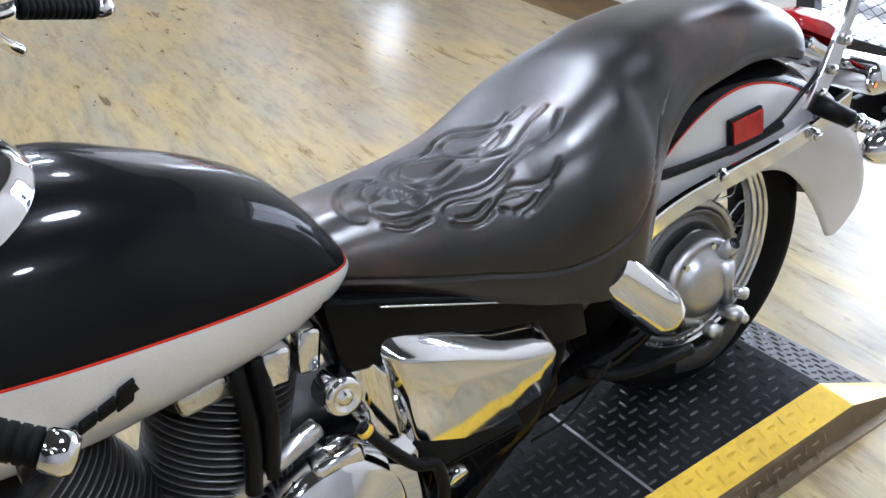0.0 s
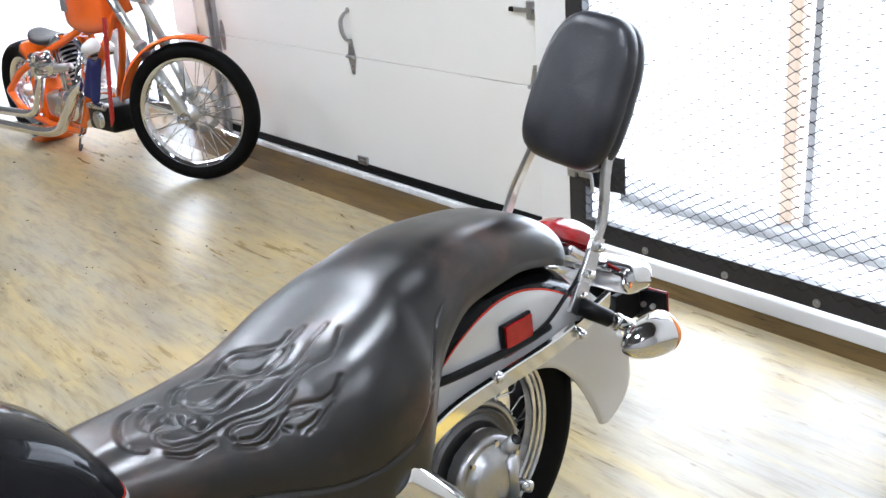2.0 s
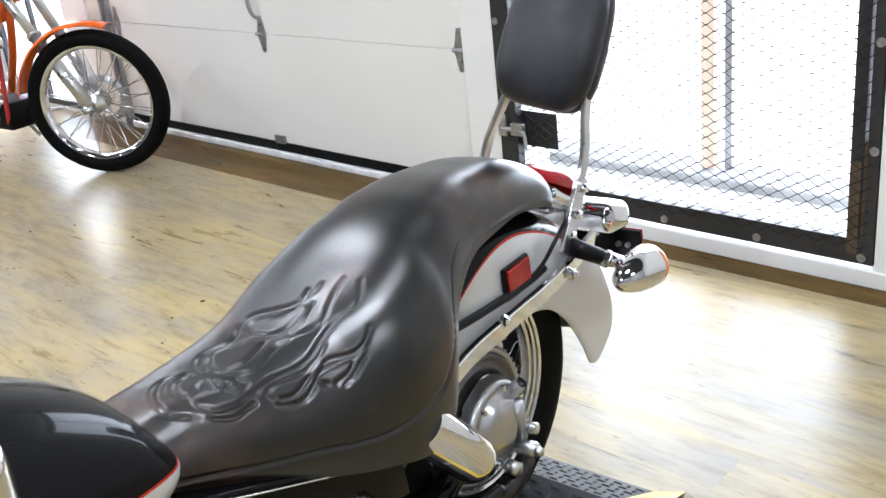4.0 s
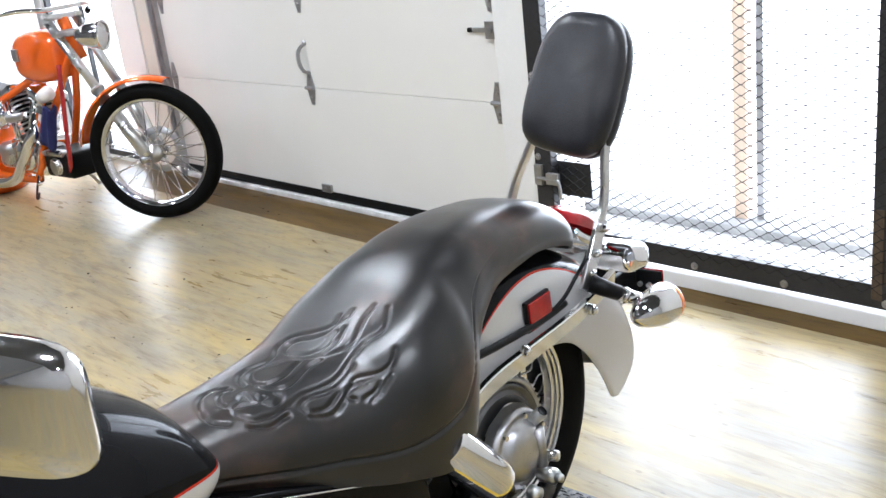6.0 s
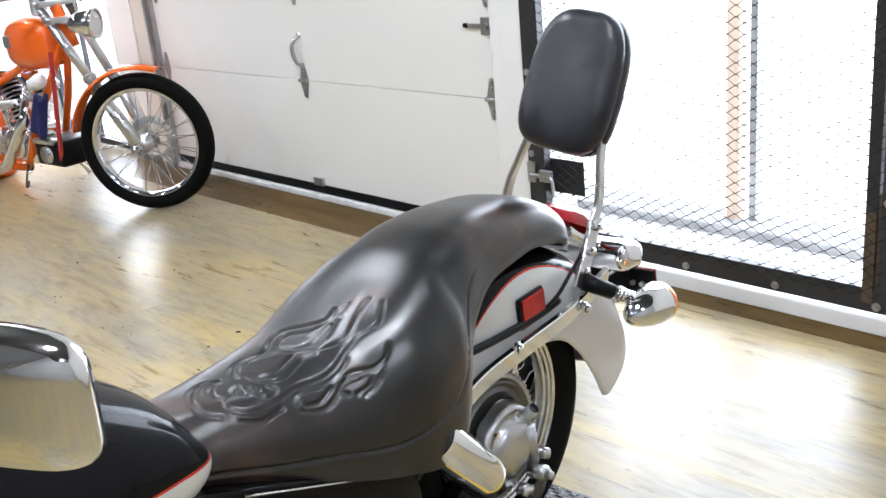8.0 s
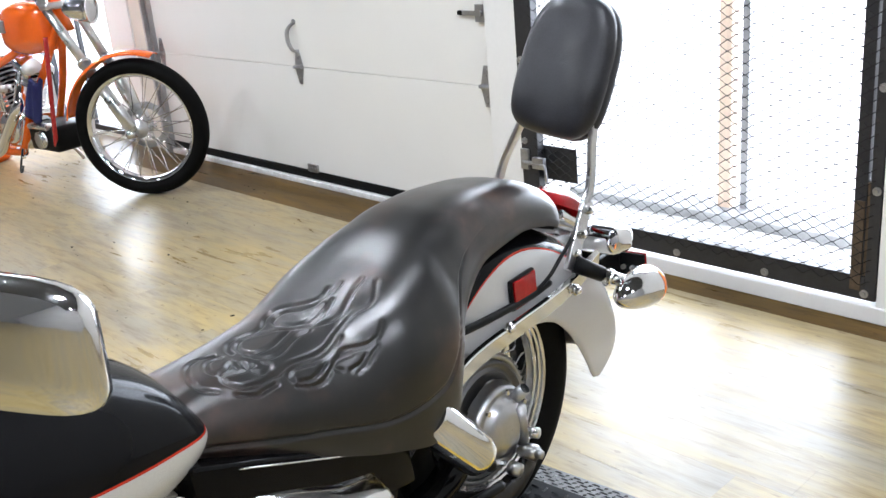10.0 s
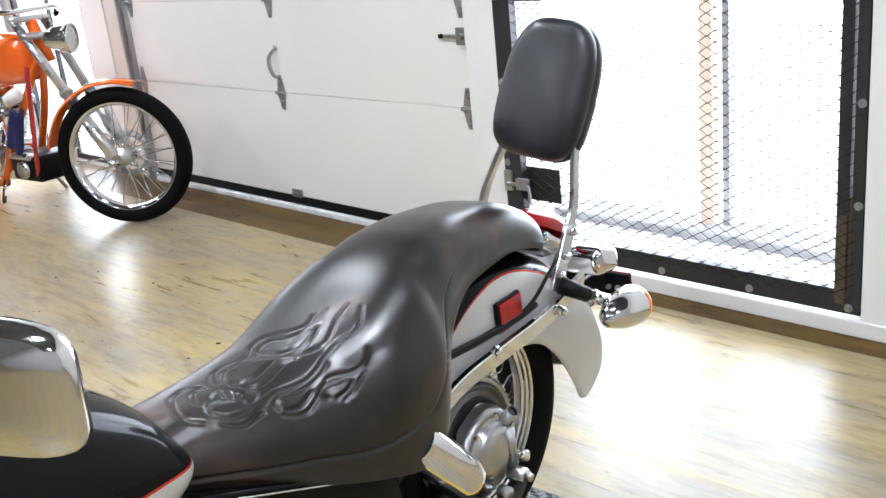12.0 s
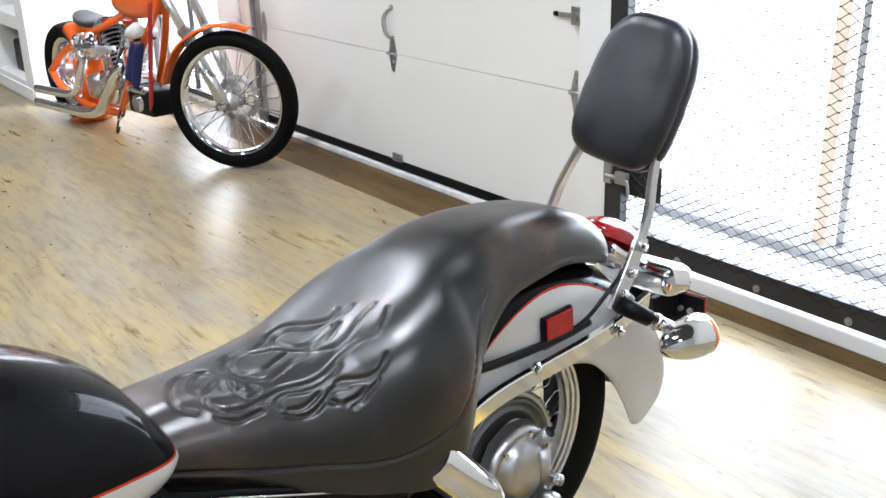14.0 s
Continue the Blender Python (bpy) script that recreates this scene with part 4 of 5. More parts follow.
def cylinder_fins(base, top, r, n):
    base, top = Vector(base), Vector(top)
    bm = bmesh.new()
    x, y, d = frame_axes(top - base)
    L = (top - base).length
    cyl(bm, base, top, r * 0.72, seg=32)
    part("barrel", bm, BLACK_SATIN, engine)
    for k in range(n):
        bm = bmesh.new()
        a = base + d * L * (0.05 + 0.9 * k / (n - 1))
        prof = [(r * 0.7, -0.0022), (r * 0.985, -0.0017), (r, 0), (r * 0.985, 0.0017), (r * 0.7, 0.0022)]
        turned(bm, prof, a, d, 48)
        part("fin", bm, FIN_METAL, engine)


cylinder_fins((-1.005, -0.02, 0.40), (-0.915, -0.02, 0.63), 0.106, 20)
cylinder_fins((-1.13, -0.02, 0.40), (-1.225, -0.02, 0.61), 0.106, 19)
bm = boxed((-0.915, -0.135, 0.607), (-0.872, -0.04, 0.665), 0.008, Matrix.Translation((-0.89, 0, 0.6)) @ Matrix.Rotation(radians(14), 4, "Y") @ Matrix.Translation((0.89, 0, -0.6)))
part("rocker_cover", bm, CHROME, engine, "chrome rocker cover")
bm = boxed((-0.857, -0.128, 0.598), (-0.822, -0.05, 0.668), 0.008, Matrix.Translation((-0.84, 0, 0.6)) @ Matrix.Rotation(radians(16), 4, "Y") @ Matrix.Translation((0.84, 0, -0.6)))
part("rocker_cover", bm, CHROME, engine, "chrome rocker cover")
bm = boxed((-1.02, -0.12, 0.618), (-0.945, -0.02, 0.655), 0.008)
part("rocker_cover", bm, CHROME_DULL, engine)
for u, z0, z1 in ((-0.935, 0.47, 0.66), (-0.905, 0.48, 0.66)):
    bm = bmesh.new()
    tube(bm, [(u - 0.03, -0.135, z0), (u - 0.01, -0.138, (z0 + z1) / 2), (u, -0.12, z1)], 0.013, 14)
    part("pushrod_tube", bm, BLACK_SATIN, engine)
bm = bmesh.new()
tube(bm, [(-0.985, -0.11, 0.46), (-0.95, -0.125, 0.48), (-0.90, -0.13, 0.50), (-0.85, -0.12, 0.505)], 0.016, 14)
part("intake_pipe", bm, CHROME_DULL, engine)
part("crankcase", boxed((-1.22, -0.115, 0.20), (-0.62, 0.115, 0.47), 0.05), BLACK_SATIN, engine, "black crankcase")
bm = turned_bm([(0.001, -0.185), (0.05, -0.185), (0.062, -0.178), (0.095, -0.172), (0.115, -0.160), (0.122, -0.14), (0.124, -0.11)], (-0.86, 0, 0.35), (0, 1, 0), 48)
part("clutch_cover", bm, CHROME, engine, "polished chrome engine cover")
bm = boxed((-1.00, -0.168, 0.25), (-0.70, -0.10, 0.44), 0.035)
part("engine_cover", bm, CHROME, engine, "polished chrome engine cover")
bm = boxed((-0.885, -0.165, 0.43), (-0.80, -0.12, 0.475), 0.012)
part("cover_boss", bm, CHROME, engine)
bm = turned_bm([(0.001, -0.168), (0.008, -0.168), (0.011, -0.160), (0.017, -0.160), (0.02, -0.166), (0.027, -0.164), (0.031, -0.155), (0.032, -0.12)], (-0.812, 0, 0.560), (0, 1, 0), 36)
part("ignition_cap", bm, CHROME, engine, "chrome round cap")
bm = bmesh.new()
tube(bm, [(-0.80, -0.16, 0.50), (-0.775, -0.175, 0.455), (-0.74, -0.182, 0.405), (-0.708, -0.185, 0.385), (-0.70, -0.18, 0.33), (-0.71, -0.17, 0.27)], 0.010, 12)
part("hose", bm, BLACK_SATIN, engine, "black rubber hose")
part("hose_clip", turned_bm([(0.0105, -0.005), (0.0125, -0.003), (0.0125, 0.003), (0.0105, 0.005)], (-0.795, -0.1625, 0.49), (0.4, -0.25, -0.85), 20), YELLOW, engine, "yellow hose clip")

# frame
bm = bmesh.new()
tube(bm, [(-1.35, -0.12, 0.22), (-1.0, -0.125, 0.185), (-0.74, -0.125, 0.20), (-0.60, -0.122, 0.25), (-0.47, -0.118, 0.33), (-0.40, -0.11, 0.42), (-0.36, -0.09, 0.52)], 0.017, 14)
part("frame_tube", bm, BLACK_GLOSS, bike, "glossy black frame tube")
loft([[(u, -0.09, a), (u, -0.14, a), (u, -0.14, b_), (u, -0.09, b_)] for u, a, b_ in ((-0.74, 0.35, 0.25), (-0.62, 0.335, 0.25), (-0.50, 0.36, 0.29), (-0.43, 0.385, 0.35))], BLACK_GLOSS, "frame_plate", "glossy black frame gusset")
bm = bmesh.new()
tube(bm, [(-0.50, -0.135, 0.27), (-0.43, -0.16, 0.30), (-0.35, -0.18, 0.38)], 0.0032, 10)
part("stand_rod", bm, BLACK_SATIN, bike)
bm = bmesh.new()
tube(bm, [(-0.36, -0.12, 0.33), (-0.30, -0.15, 0.31), (-0.22, -0.165, 0.30), (-0.15, -0.165, 0.29)], 0.012, 12)
part("passenger_peg", bm, BLACK_SATIN, bike)

# black step bracket under the side cover, with a round chrome boss
def upright_plate(outline, thick):
    """A plate from its outer corners, which gains thickness inwards."""
    bm = bmesh.new()
    front = [bm.verts.new(p) for p in outline]
    back = [bm.verts.new((u, v + thick, z)) for u, v, z in outline]
    bm.faces.new(front)
    bm.faces.new(back[::-1])
    for k in range(len(front)):
        j = (k + 1) % len(front)
        bm.faces.new((front[k], back[k], back[j], front[j]))
    bmesh.ops.recalc_face_normals(bm, faces=bm.faces)
    bmesh.ops.bevel(bm, geom=bm.edges[:], offset=0.0015, segments=1, affect="EDGES")
    return bm


bracket = part("step_bracket", upright_plate([(-0.725, -0.160, 0.424), (-0.53, -0.155, 0.360), (-0.532, -0.166, 0.346), (-0.71, -0.172, 0.362)], 0.012), BLACK_SATIN, bike, "black step bracket", smooth=False)
part("lower_plate", upright_plate([(-0.712, -0.172, 0.360), (-0.536, -0.166, 0.343), (-0.548, -0.158, 0.315), (-0.628, -0.146, 0.262), (-0.725, -0.150, 0.285)], 0.008), BLACK_GLOSS, bracket, "glossy black plate", smooth=False)
part("boss", turned_bm([(0.0005, 0.006), (0.014, 0.006), (0.0195, 0.004), (0.021, 0.0), (0.021, -0.012)], (-0.664, -0.162, 0.314), (0, -0.94, -0.33), 28), CHROME, bracket, "round chrome boss")

# backrest
bm = bmesh.new()
hw, hh = 0.113, 0.157


def pad_outline(a, grow=1.0):
    """A rounded tablet, a little wider below."""
    ca, sa = math.cos(a), math.sin(a)
    n_ = 4.2 if sa < 0 else 3.6
    r = (abs(ca) ** n_ + abs(sa) ** n_) ** (-1 / n_)
    y, z = r * ca * hw * grow, r * sa * hh * grow
    return y * (1.0 - 0.17 * (z / hh) ** 2 * (1 if z > 0 else 0) + 0.02 * (z < 0)), z


rings = []
N_ = 64
for x_, g_ in ((0.030, 0.05), (0.034, 0.60), (0.034, 0.90), (0.028, 0.975), (0.018, 1.0), (0.004, 1.0), (0.001, 0.985), (-0.003, 0.985), (-0.006, 1.0), (-0.018, 0.995), (-0.030, 0.965), (-0.038, 0.90), (-0.043, 0.78), (-0.046, 0.55), (-0.047, 0.05)):
    ring = []
    for j in range(N_):
        y, z = pad_outline(2 * math.pi * j / N_, g_)
        w_ = 0.0022 * noise.noise(Vector((x_ * 20, y * 16, z * 16)))
        ring.append(bm.verts.new((x_ + w_, y + w_, z)))
    rings.append(ring)
bridge(bm, rings)
bm.faces.new(rings[0])
bm.faces.new(rings[-1][::-1])
bmesh.ops.recalc_face_normals(bm, faces=bm.faces)
bmesh.ops.transform(bm, matrix=pose(0.402, -0.044, 1.014, 9, 24, 0), verts=bm.verts)
part("backrest_pad", bm, VINYL, bike, "padded black vinyl backrest")
for s in (-1, 1):
    bm = bmesh.new()
    far = max(s, 0) * 0.026
    tube(bm, [(0.318, s * 0.112 + far, 0.722), (0.338, s * 0.111 - 0.004 + far, 0.757), (0.348, s * 0.106 - 0.012 + far, 0.80), (0.353, s * 0.096 - 0.026 + far * 0.6, 0.86), (0.372, s * 0.086 - 0.042, 0.94)], 0, flat=(0.006, 0.0125), up=(0, 1, 0))
    bar = auto(part("sissy_bar", bm, CHROME_DULL, bike, "flat chrome backrest bar"), 30)
    bm = bmesh.new()
    tube(bm, [(0.222, s * 0.122, 0.605), (0.252, s * 0.121, 0.645), (0.29, s * 0.118, 0.69), (0.325, s * 0.116, 0.735)], 0, flat=(0.005, 0.021), up=(0, 1, 0))
    auto(part("bar_plate", bm, CHROME_DULL, bar, "chrome mounting plate"), 30)
    for u, z in ((0.245, 0.637), (0.275, 0.672), (0.312, 0.716)):
        bm = bmesh.new()
        cyl(bm, (u, s * 0.124, z), (u, s * 0.136, z), 0.010, 0.008, 16)
        part("bolt", bm, CHROME, bar)
bm = bmesh.new()
tube(bm, [(0.354, -0.118, 0.915), (0.36, -0.03, 0.91), (0.354, 0.058, 0.915)], 0, flat=(0.012, 0.004), up=(0, 0, 1), n=6)
part("cross_bar", bm, CHROME, bike)

# tail lamp, signals, plate holder
tl = new("tail_lamp")
tl.parent = bike
bm = bmesh.new()
NS = 20
rings = []
for k in range(15):
    q = k / 14
    w, h_ = 0.070 * math.sin(math.pi * (0.12 + 0.80 * q)) ** 0.6, 0.05 * math.sin(math.pi * (0.10 + 0.72 * q)) ** 0.7
    cx_, cz = 0.295 + 0.145 * q, 0.730 - 0.090 * q
    rings.append([bm.verts.new((cx_ + 0.3 * h_ * math.sin(math.pi * j / NS), w * math.cos(math.pi * j / NS), cz + h_ * math.sin(math.pi * j / NS) ** 0.8)) for j in range(NS + 1)])
bridge(bm, rings, closed=False)
bm.faces.new([v for v in rings[0]])
bm.faces.new([v for v in rings[-1]][::-1])
bmesh.ops.recalc_face_normals(bm, faces=bm.faces)
part("lens", bm, RED_LENS, tl, "red tail lamp lens")
bm = boxed((-0.075, -0.062, -0.022), (0.075, 0.062, 0.006), 0.010, pose(0.367, 0, 0.668, 0, 34, 0))
part("base", bm, CHROME, tl, "chrome lamp base")
bm = bmesh.new()
box(bm, (-0.05, -0.135, -0.036), (0.05, 0.135, 0.036), 0.030, pose(0.452, 0, 0.594, 0, 14, 0), seg=4)
part("light_bar", bm, CHROME, bike, "rounded chrome light bar")
for s in (-1, 1):
    sig = new("turn_signal")
    sig.parent = bike
    bm = bmesh.new()
    cyl(bm, (0.235, s * 0.128, 0.618), (0.272, s * 0.175, 0.585), 0.020, 0.017, 20)
    part("stalk_boot", bm, BLACK_SATIN, sig, "black rubber boot")
    bm = bmesh.new()
    cyl(bm, (0.272, s * 0.175, 0.585), (0.305, s * 0.212, 0.560), 0.015, 0.015, 20)
    turned(bm, [(0.015, -0.006), (0.019, -0.004), (0.019, 0.004), (0.015, 0.006)], (0.280, s * 0.184, 0.578), (0.6, s * 0.65, -0.45), 24)
    part("stalk", bm, CHROME, sig)
    ax = Vector((1, 0.10 * s, -0.06)).normalized()
    c0 = Vector((0.310, s * 0.234, 0.542))
    bm = turned_bm([(0.0006, -0.074), (0.008, -0.072), (0.022, -0.058), (0.033, -0.036), (0.041, -0.010), (0.045, 0.016), (0.046, 0.036), (0.045, 0.046), (0.040, 0.047)], c0, ax, 40)
    part("shell", bm, CHROME, sig, "bullet shaped chrome shell")
    bm = turned_bm([(0.044, 0.042), (0.0455, 0.046), (0.043, 0.055), (0.032, 0.063), (0.016, 0.067), (0.0006, 0.068)], c0, ax, 40)
    part("lens", bm, AMBER, sig, "amber lens")
ph = new("plate_holder")
ph.parent = bike
part("bracket", boxed((0.557, -0.118, 0.435), (0.563, 0.118, 0.515), 0.004, None), BLACK_SATIN, ph, "black plate bracket", smooth=False)
for y in (-0.05, 0.035):
    part("stay", boxed((0.46, y, 0.45), (0.557, y + 0.015, 0.53), 0.004), BLACK_SATIN, ph, smooth=False)
part("plate_edge", boxed((0.5635, -0.119, 0.433), (0.5665, 0.119, 0.517), 0.001), RED_LENS, ph, "dark red rimmed edge", smooth=False)
for y in (-0.085, -0.06, 0.06):
    bm = bmesh.new()
    cyl(bm, (0.557, y, 0.478), (0.548, y, 0.478), 0.0065, seg=6)
    part("bolt", bm, GALV, ph, smooth=False)

# handlebar with grips and mirror
bar = new("handlebar")
bar.parent = bike
bm = bmesh.new()
tube(bm, [(-0.95, 0.38, 1.07), (-1.10, 0.33, 1.075), (-1.26, 0.20, 1.085), (-1.36, 0.04, 1.06), (-1.42, -0.14, 1.05), (-1.41, -0.28, 1.04), (-1.335, -0.37, 0.985), (-1.29, -0.40, 0.955)], 0.0125, 14)
part("bar_tube", bm, CHROME, bar)
for a, b_, e_ in (((-0.95, 0.38, 1.07), (-0.835, 0.415, 1.031), (-0.818, 0.42, 1.025)), ((-1.29, -0.40, 0.955), (-1.195, -0.455, 0.895), (-1.172, -0.468, 0.880))):
    a, b_, e_ = Vector(a), Vector(b_), Vector(e_)
    L_ = (b_ - a).length
    ribs = [(0.0178 if j in (1, 2) else 0.0164, L_ * (k + (0.08, 0.12, 0.80, 0.84)[j]) / 12) for k in range(12) for j in range(4)]
    bm = turned_bm([(0.0125, 0.0)] + ribs + [(0.0125, L_)], a, b_ - a, 20)
    part("grip", bm, RUBBER, bar, "black ribbed rubber grip")
    bm = turned_bm([(0.0165, 0.0), (0.0195, 0.004), (0.020, 0.020), (0.016, 0.028), (0.0006, 0.030)], b_, e_ - b_, 28)
    part("bar_end", bm, CHROME, bar, "chrome bar end")
bm = bmesh.new()
tube(bm, [(-1.0, 0.37, 1.05), (-0.98, 0.40, 1.02), (-0.96, 0.415, 1.0)], 0.010, 12)
part("lever_mount", bm, CHROME, bar)
mir = new("mirror")
mir.parent = bike
along = Vector((0.57, -0.74, -0.34)).normalized()
up_ = (Vector((0, 0, 1)) - along * along.z).normalized()
face = along.cross(up_)
MIRROR = Matrix((along, face, up_)).transposed().to_4x4()
MIRROR.translation = Vector((-1.219, -0.780, 1.209)) - along * 0.098
bm = bmesh.new()
rings = []
for x_, g_ in ((0.024, 0.02), (0.026, 0.7), (0.022, 0.92), (0.012, 1.0), (0.004, 1.0), (-0.002, 0.985), (-0.006, 0.95), (-0.009, 0.6), (-0.010, 0.02)):
    ring = []
    for j in range(72):
        a = 2 * math.pi * j / 72
        ca, sa = math.cos(a), math.sin(a)
        r = (abs(ca) ** 7 + abs(sa) ** 7) ** (-1 / 7)
        x, z = r * ca * 0.098 * g_, r * sa * 0.037 * g_
        ring.append(bm.verts.new((x - 0.3 * z, -x_, z + x * 0.10)))
    rings.append(ring)
bridge(bm, rings)
bm.faces.new(rings[0])
bm.faces.new(rings[-1][::-1])
bmesh.ops.recalc_face_normals(bm, faces=bm.faces)
bmesh.ops.transform(bm, matrix=MIRROR, verts=bm.verts)
auto(part("shell", bm, CHROME, mir, "chrome mirror shell"), 50)
bm = bmesh.new()
tube(bm, [(-1.272, -0.704, 1.204), (-1.31, -0.62, 1.13), (-1.335, -0.50, 1.05), (-1.325, -0.385, 0.99)], 0.007, 12)
part("stem", bm, CHROME, mir)

# ---- ramp ----
ramp_ob = empty("ramp", pose(-1.635, -2.744, 0, 0, 0, 6.0), "low black diamond plate ramp with worn yellow edges", "ramp")
HR = 0.102
FOLD, END = 0.118, 0.302


def deck_z(u):
    return HR if u < FOLD else HR + (0.006 - HR) * (u - FOLD) / (END - FOLD)


def lug(bm, m, L=0.0128, W=0.0037, Ht=0.0032):
    """One short raised bar, pointed at its ends."""
    base = [bm.verts.new(m @ Vector(q)) for q in ((-L, 0, 0), (-L * 0.4, -W, 0), (L * 0.4, -W, 0), (L, 0, 0), (L * 0.4, W, 0), (-L * 0.4, W, 0))]
    top = [bm.verts.new(m @ Vector(q)) for q in ((-L * 0.55, 0, Ht), (L * 0.55, 0, Ht))]
    bm.faces.new((base[0], base[1], top[0]))
    bm.faces.new((base[1], base[2], top[1], top[0]))
    bm.faces.new((base[2], base[3], top[1]))
    bm.faces.new((base[3], base[4], top[1]))
    bm.faces.new((base[4], base[5], top[0], top[1]))
    bm.faces.new((base[5], base[0], top[0]))


def lugs(bm, u0, u1, v0, v1):
    """Rows of raised bars, turned by turns, that lie on the plate."""
    p = 0.0275
    for a in range(int((u1 - u0) / p)):
        for c_ in range(int((v1 - v0) / p)):
            u, v = u0 + (a + 0.5) * p, v0 + (c_ + 0.5) * p
            slope = math.atan2(deck_z(u + 0.01) - deck_z(u), 0.01)
            lug(bm, Matrix.Translation((u, v, deck_z(u))) @ Matrix.Rotation(-slope, 4, "Y") @ Matrix.Rotation(radians(90 * ((a + c_) % 2)), 4, "Z"))


def slab(bm, pts, thick=0.004):
    """A plate from its upper corners."""
    up = [bm.verts.new(p) for p in pts]
    dn = [bm.verts.new((p[0], p[1], p[2] - thick)) for p in pts]
    bm.faces.new(up)
    bm.faces.new(dn[::-1])
    for k in range(len(pts)):
        j = (k + 1) % len(pts)
        bm.faces.new((up[k], dn[k], dn[j], up[j]))


for u0, u1 in ((-2.05, -1.205), (-1.2, -0.338), (-0.332, FOLD)):
    bm = bmesh.new()
    slab(bm, [(u0, -0.288, HR), (u1, -0.288, HR), (u1, 0.288, HR), (u0, 0.288, HR)])
    bmesh.ops.recalc_face_normals(bm, faces=bm.faces)
    deck = part("deck", bm, PLATE_BLACK, ramp_ob, "black diamond plate", smooth=False)
    bm = bmesh.new()
    lugs(bm, u0, u1, -0.285, 0.285)
    tagged(part("tread", bm, LUG_METAL, deck, "raised lugs in a paler metal for their glints", smooth=False), kind="stuff")
part("seam", boxed((-0.3378, -0.29, HR - 0.004), (-0.3322, 0.29, HR + 0.0015)), GALV, ramp_ob, "bare metal seam", smooth=False)
bm = bmesh.new()
slab(bm, [(FOLD + 0.0005, -0.288, HR), (END, -0.288, 0.006), (END, 0.288, 0.006), (FOLD + 0.0005, 0.288, HR)])
bmesh.ops.recalc_face_normals(bm, faces=bm.faces)
slope_ob = part("rear_slope", bm, PLATE_BLACK, ramp_ob, "black diamond plate slope", smooth=False)
bm = bmesh.new()
lugs(bm, FOLD, END, -0.285, 0.285)
tagged(part("tread", bm, LUG_METAL, slope_ob, "raised lugs in a paler metal for their glints", smooth=False), kind="stuff")
for s in (-1, 1):
    a, c_, e_ = s * 0.2885, s * 0.352, s * 0.374
    bm = bmesh.new()
    slab(bm, [(-2.05, a, HR), (FOLD, a, HR), (FOLD + 0.02, c_, HR - 0.028), (-2.05, c_, HR - 0.028)])
    slab(bm, [(FOLD, a, HR), (END, a, 0.006), (END + 0.035, c_, 0.004), (FOLD + 0.02, c_, HR - 0.028)])
    bmesh.ops.recalc_face_normals(bm, faces=bm.faces)
    fall = Matrix.Rotation(s * math.atan2(-0.028, 0.0635), 4, "X")
    for k in range(66):
        u = -1.75 + k * 0.0275
        for j in range(2):
            if u < FOLD - 0.016:
                off = 0.0318 + (j - 0.5) * 0.0275
                foot = Vector((u, a + s * off, HR - 0.028 * off / 0.0635))
                lug(bm, Matrix.Translation(foot) @ fall @ Matrix.Rotation(radians(90 * ((k + j) % 2)), 4, "Z"), Ht=0.0036)
    part("edge_strip", bm, YELLOW, ramp_ob, "worn yellow painted edge", smooth=False)
    bm = bmesh.new()
    slab(bm, [(-2.05, c_ + s * 0.0005, HR - 0.029), (FOLD + 0.02, c_ + s * 0.0005, HR - 0.029), (END + 0.036, c_, 0.003), (END + 0.03, e_, 0.001), (-2.05, e_, 0.001)], 0.002)
    bmesh.ops.recalc_face_normals(bm, faces=bm.faces)
    out, down = Vector((0, s * 0.072, 0.022)).normalized(), Vector((0, s * 0.022, -0.072)).normalized()
    for k in range(62):
        for j in range(2):
            foot = Vector((-1.63 + k * 0.0275, c_ + s * (0.0005 + 0.0072 * (1 + j)), HR - 0.029 - 0.0235 * (1 + j)))
            m = Matrix((Vector((1, 0, 0)), down, out)).transposed().to_4x4()
            m.translation = foot
            if foot.x < FOLD - 0.04:
                lug(bm, m @ Matrix.Rotation(radians(90 * ((k + j) % 2)), 4, "Z"), Ht=0.0018)
    part("skirt", bm, PLATE_BROWN, ramp_ob, "bare, worn side skirt of diamond plate", smooth=False)
bm = bmesh.new()
box(bm, (-2.0, -0.25, 0.0), (0.08, 0.25, HR - 0.006))
part("core", bm, BLACK_SATIN, ramp_ob, smooth=False)

# ---- the orange custom motorcycle; x runs forward, y to its left, from under its front axle ----
F2, R2 = Vector((-0.585, 0.795)), Vector((-0.80, 2.53))
CUSTOM = pose(F2.x, F2.y, 0, 0, 0, math.degrees(math.atan2(F2.y - R2.y, F2.x - R2.x)))
custom = empty("custom_motorcycle", CUSTOM, "orange custom chopper motorcycle with chrome engine and wire wheels", "motorcycle")


def cpart(name, bm, mat, label="", parent=None, smooth=True):
    return part(name, bm, mat, parent or custom, label, smooth)


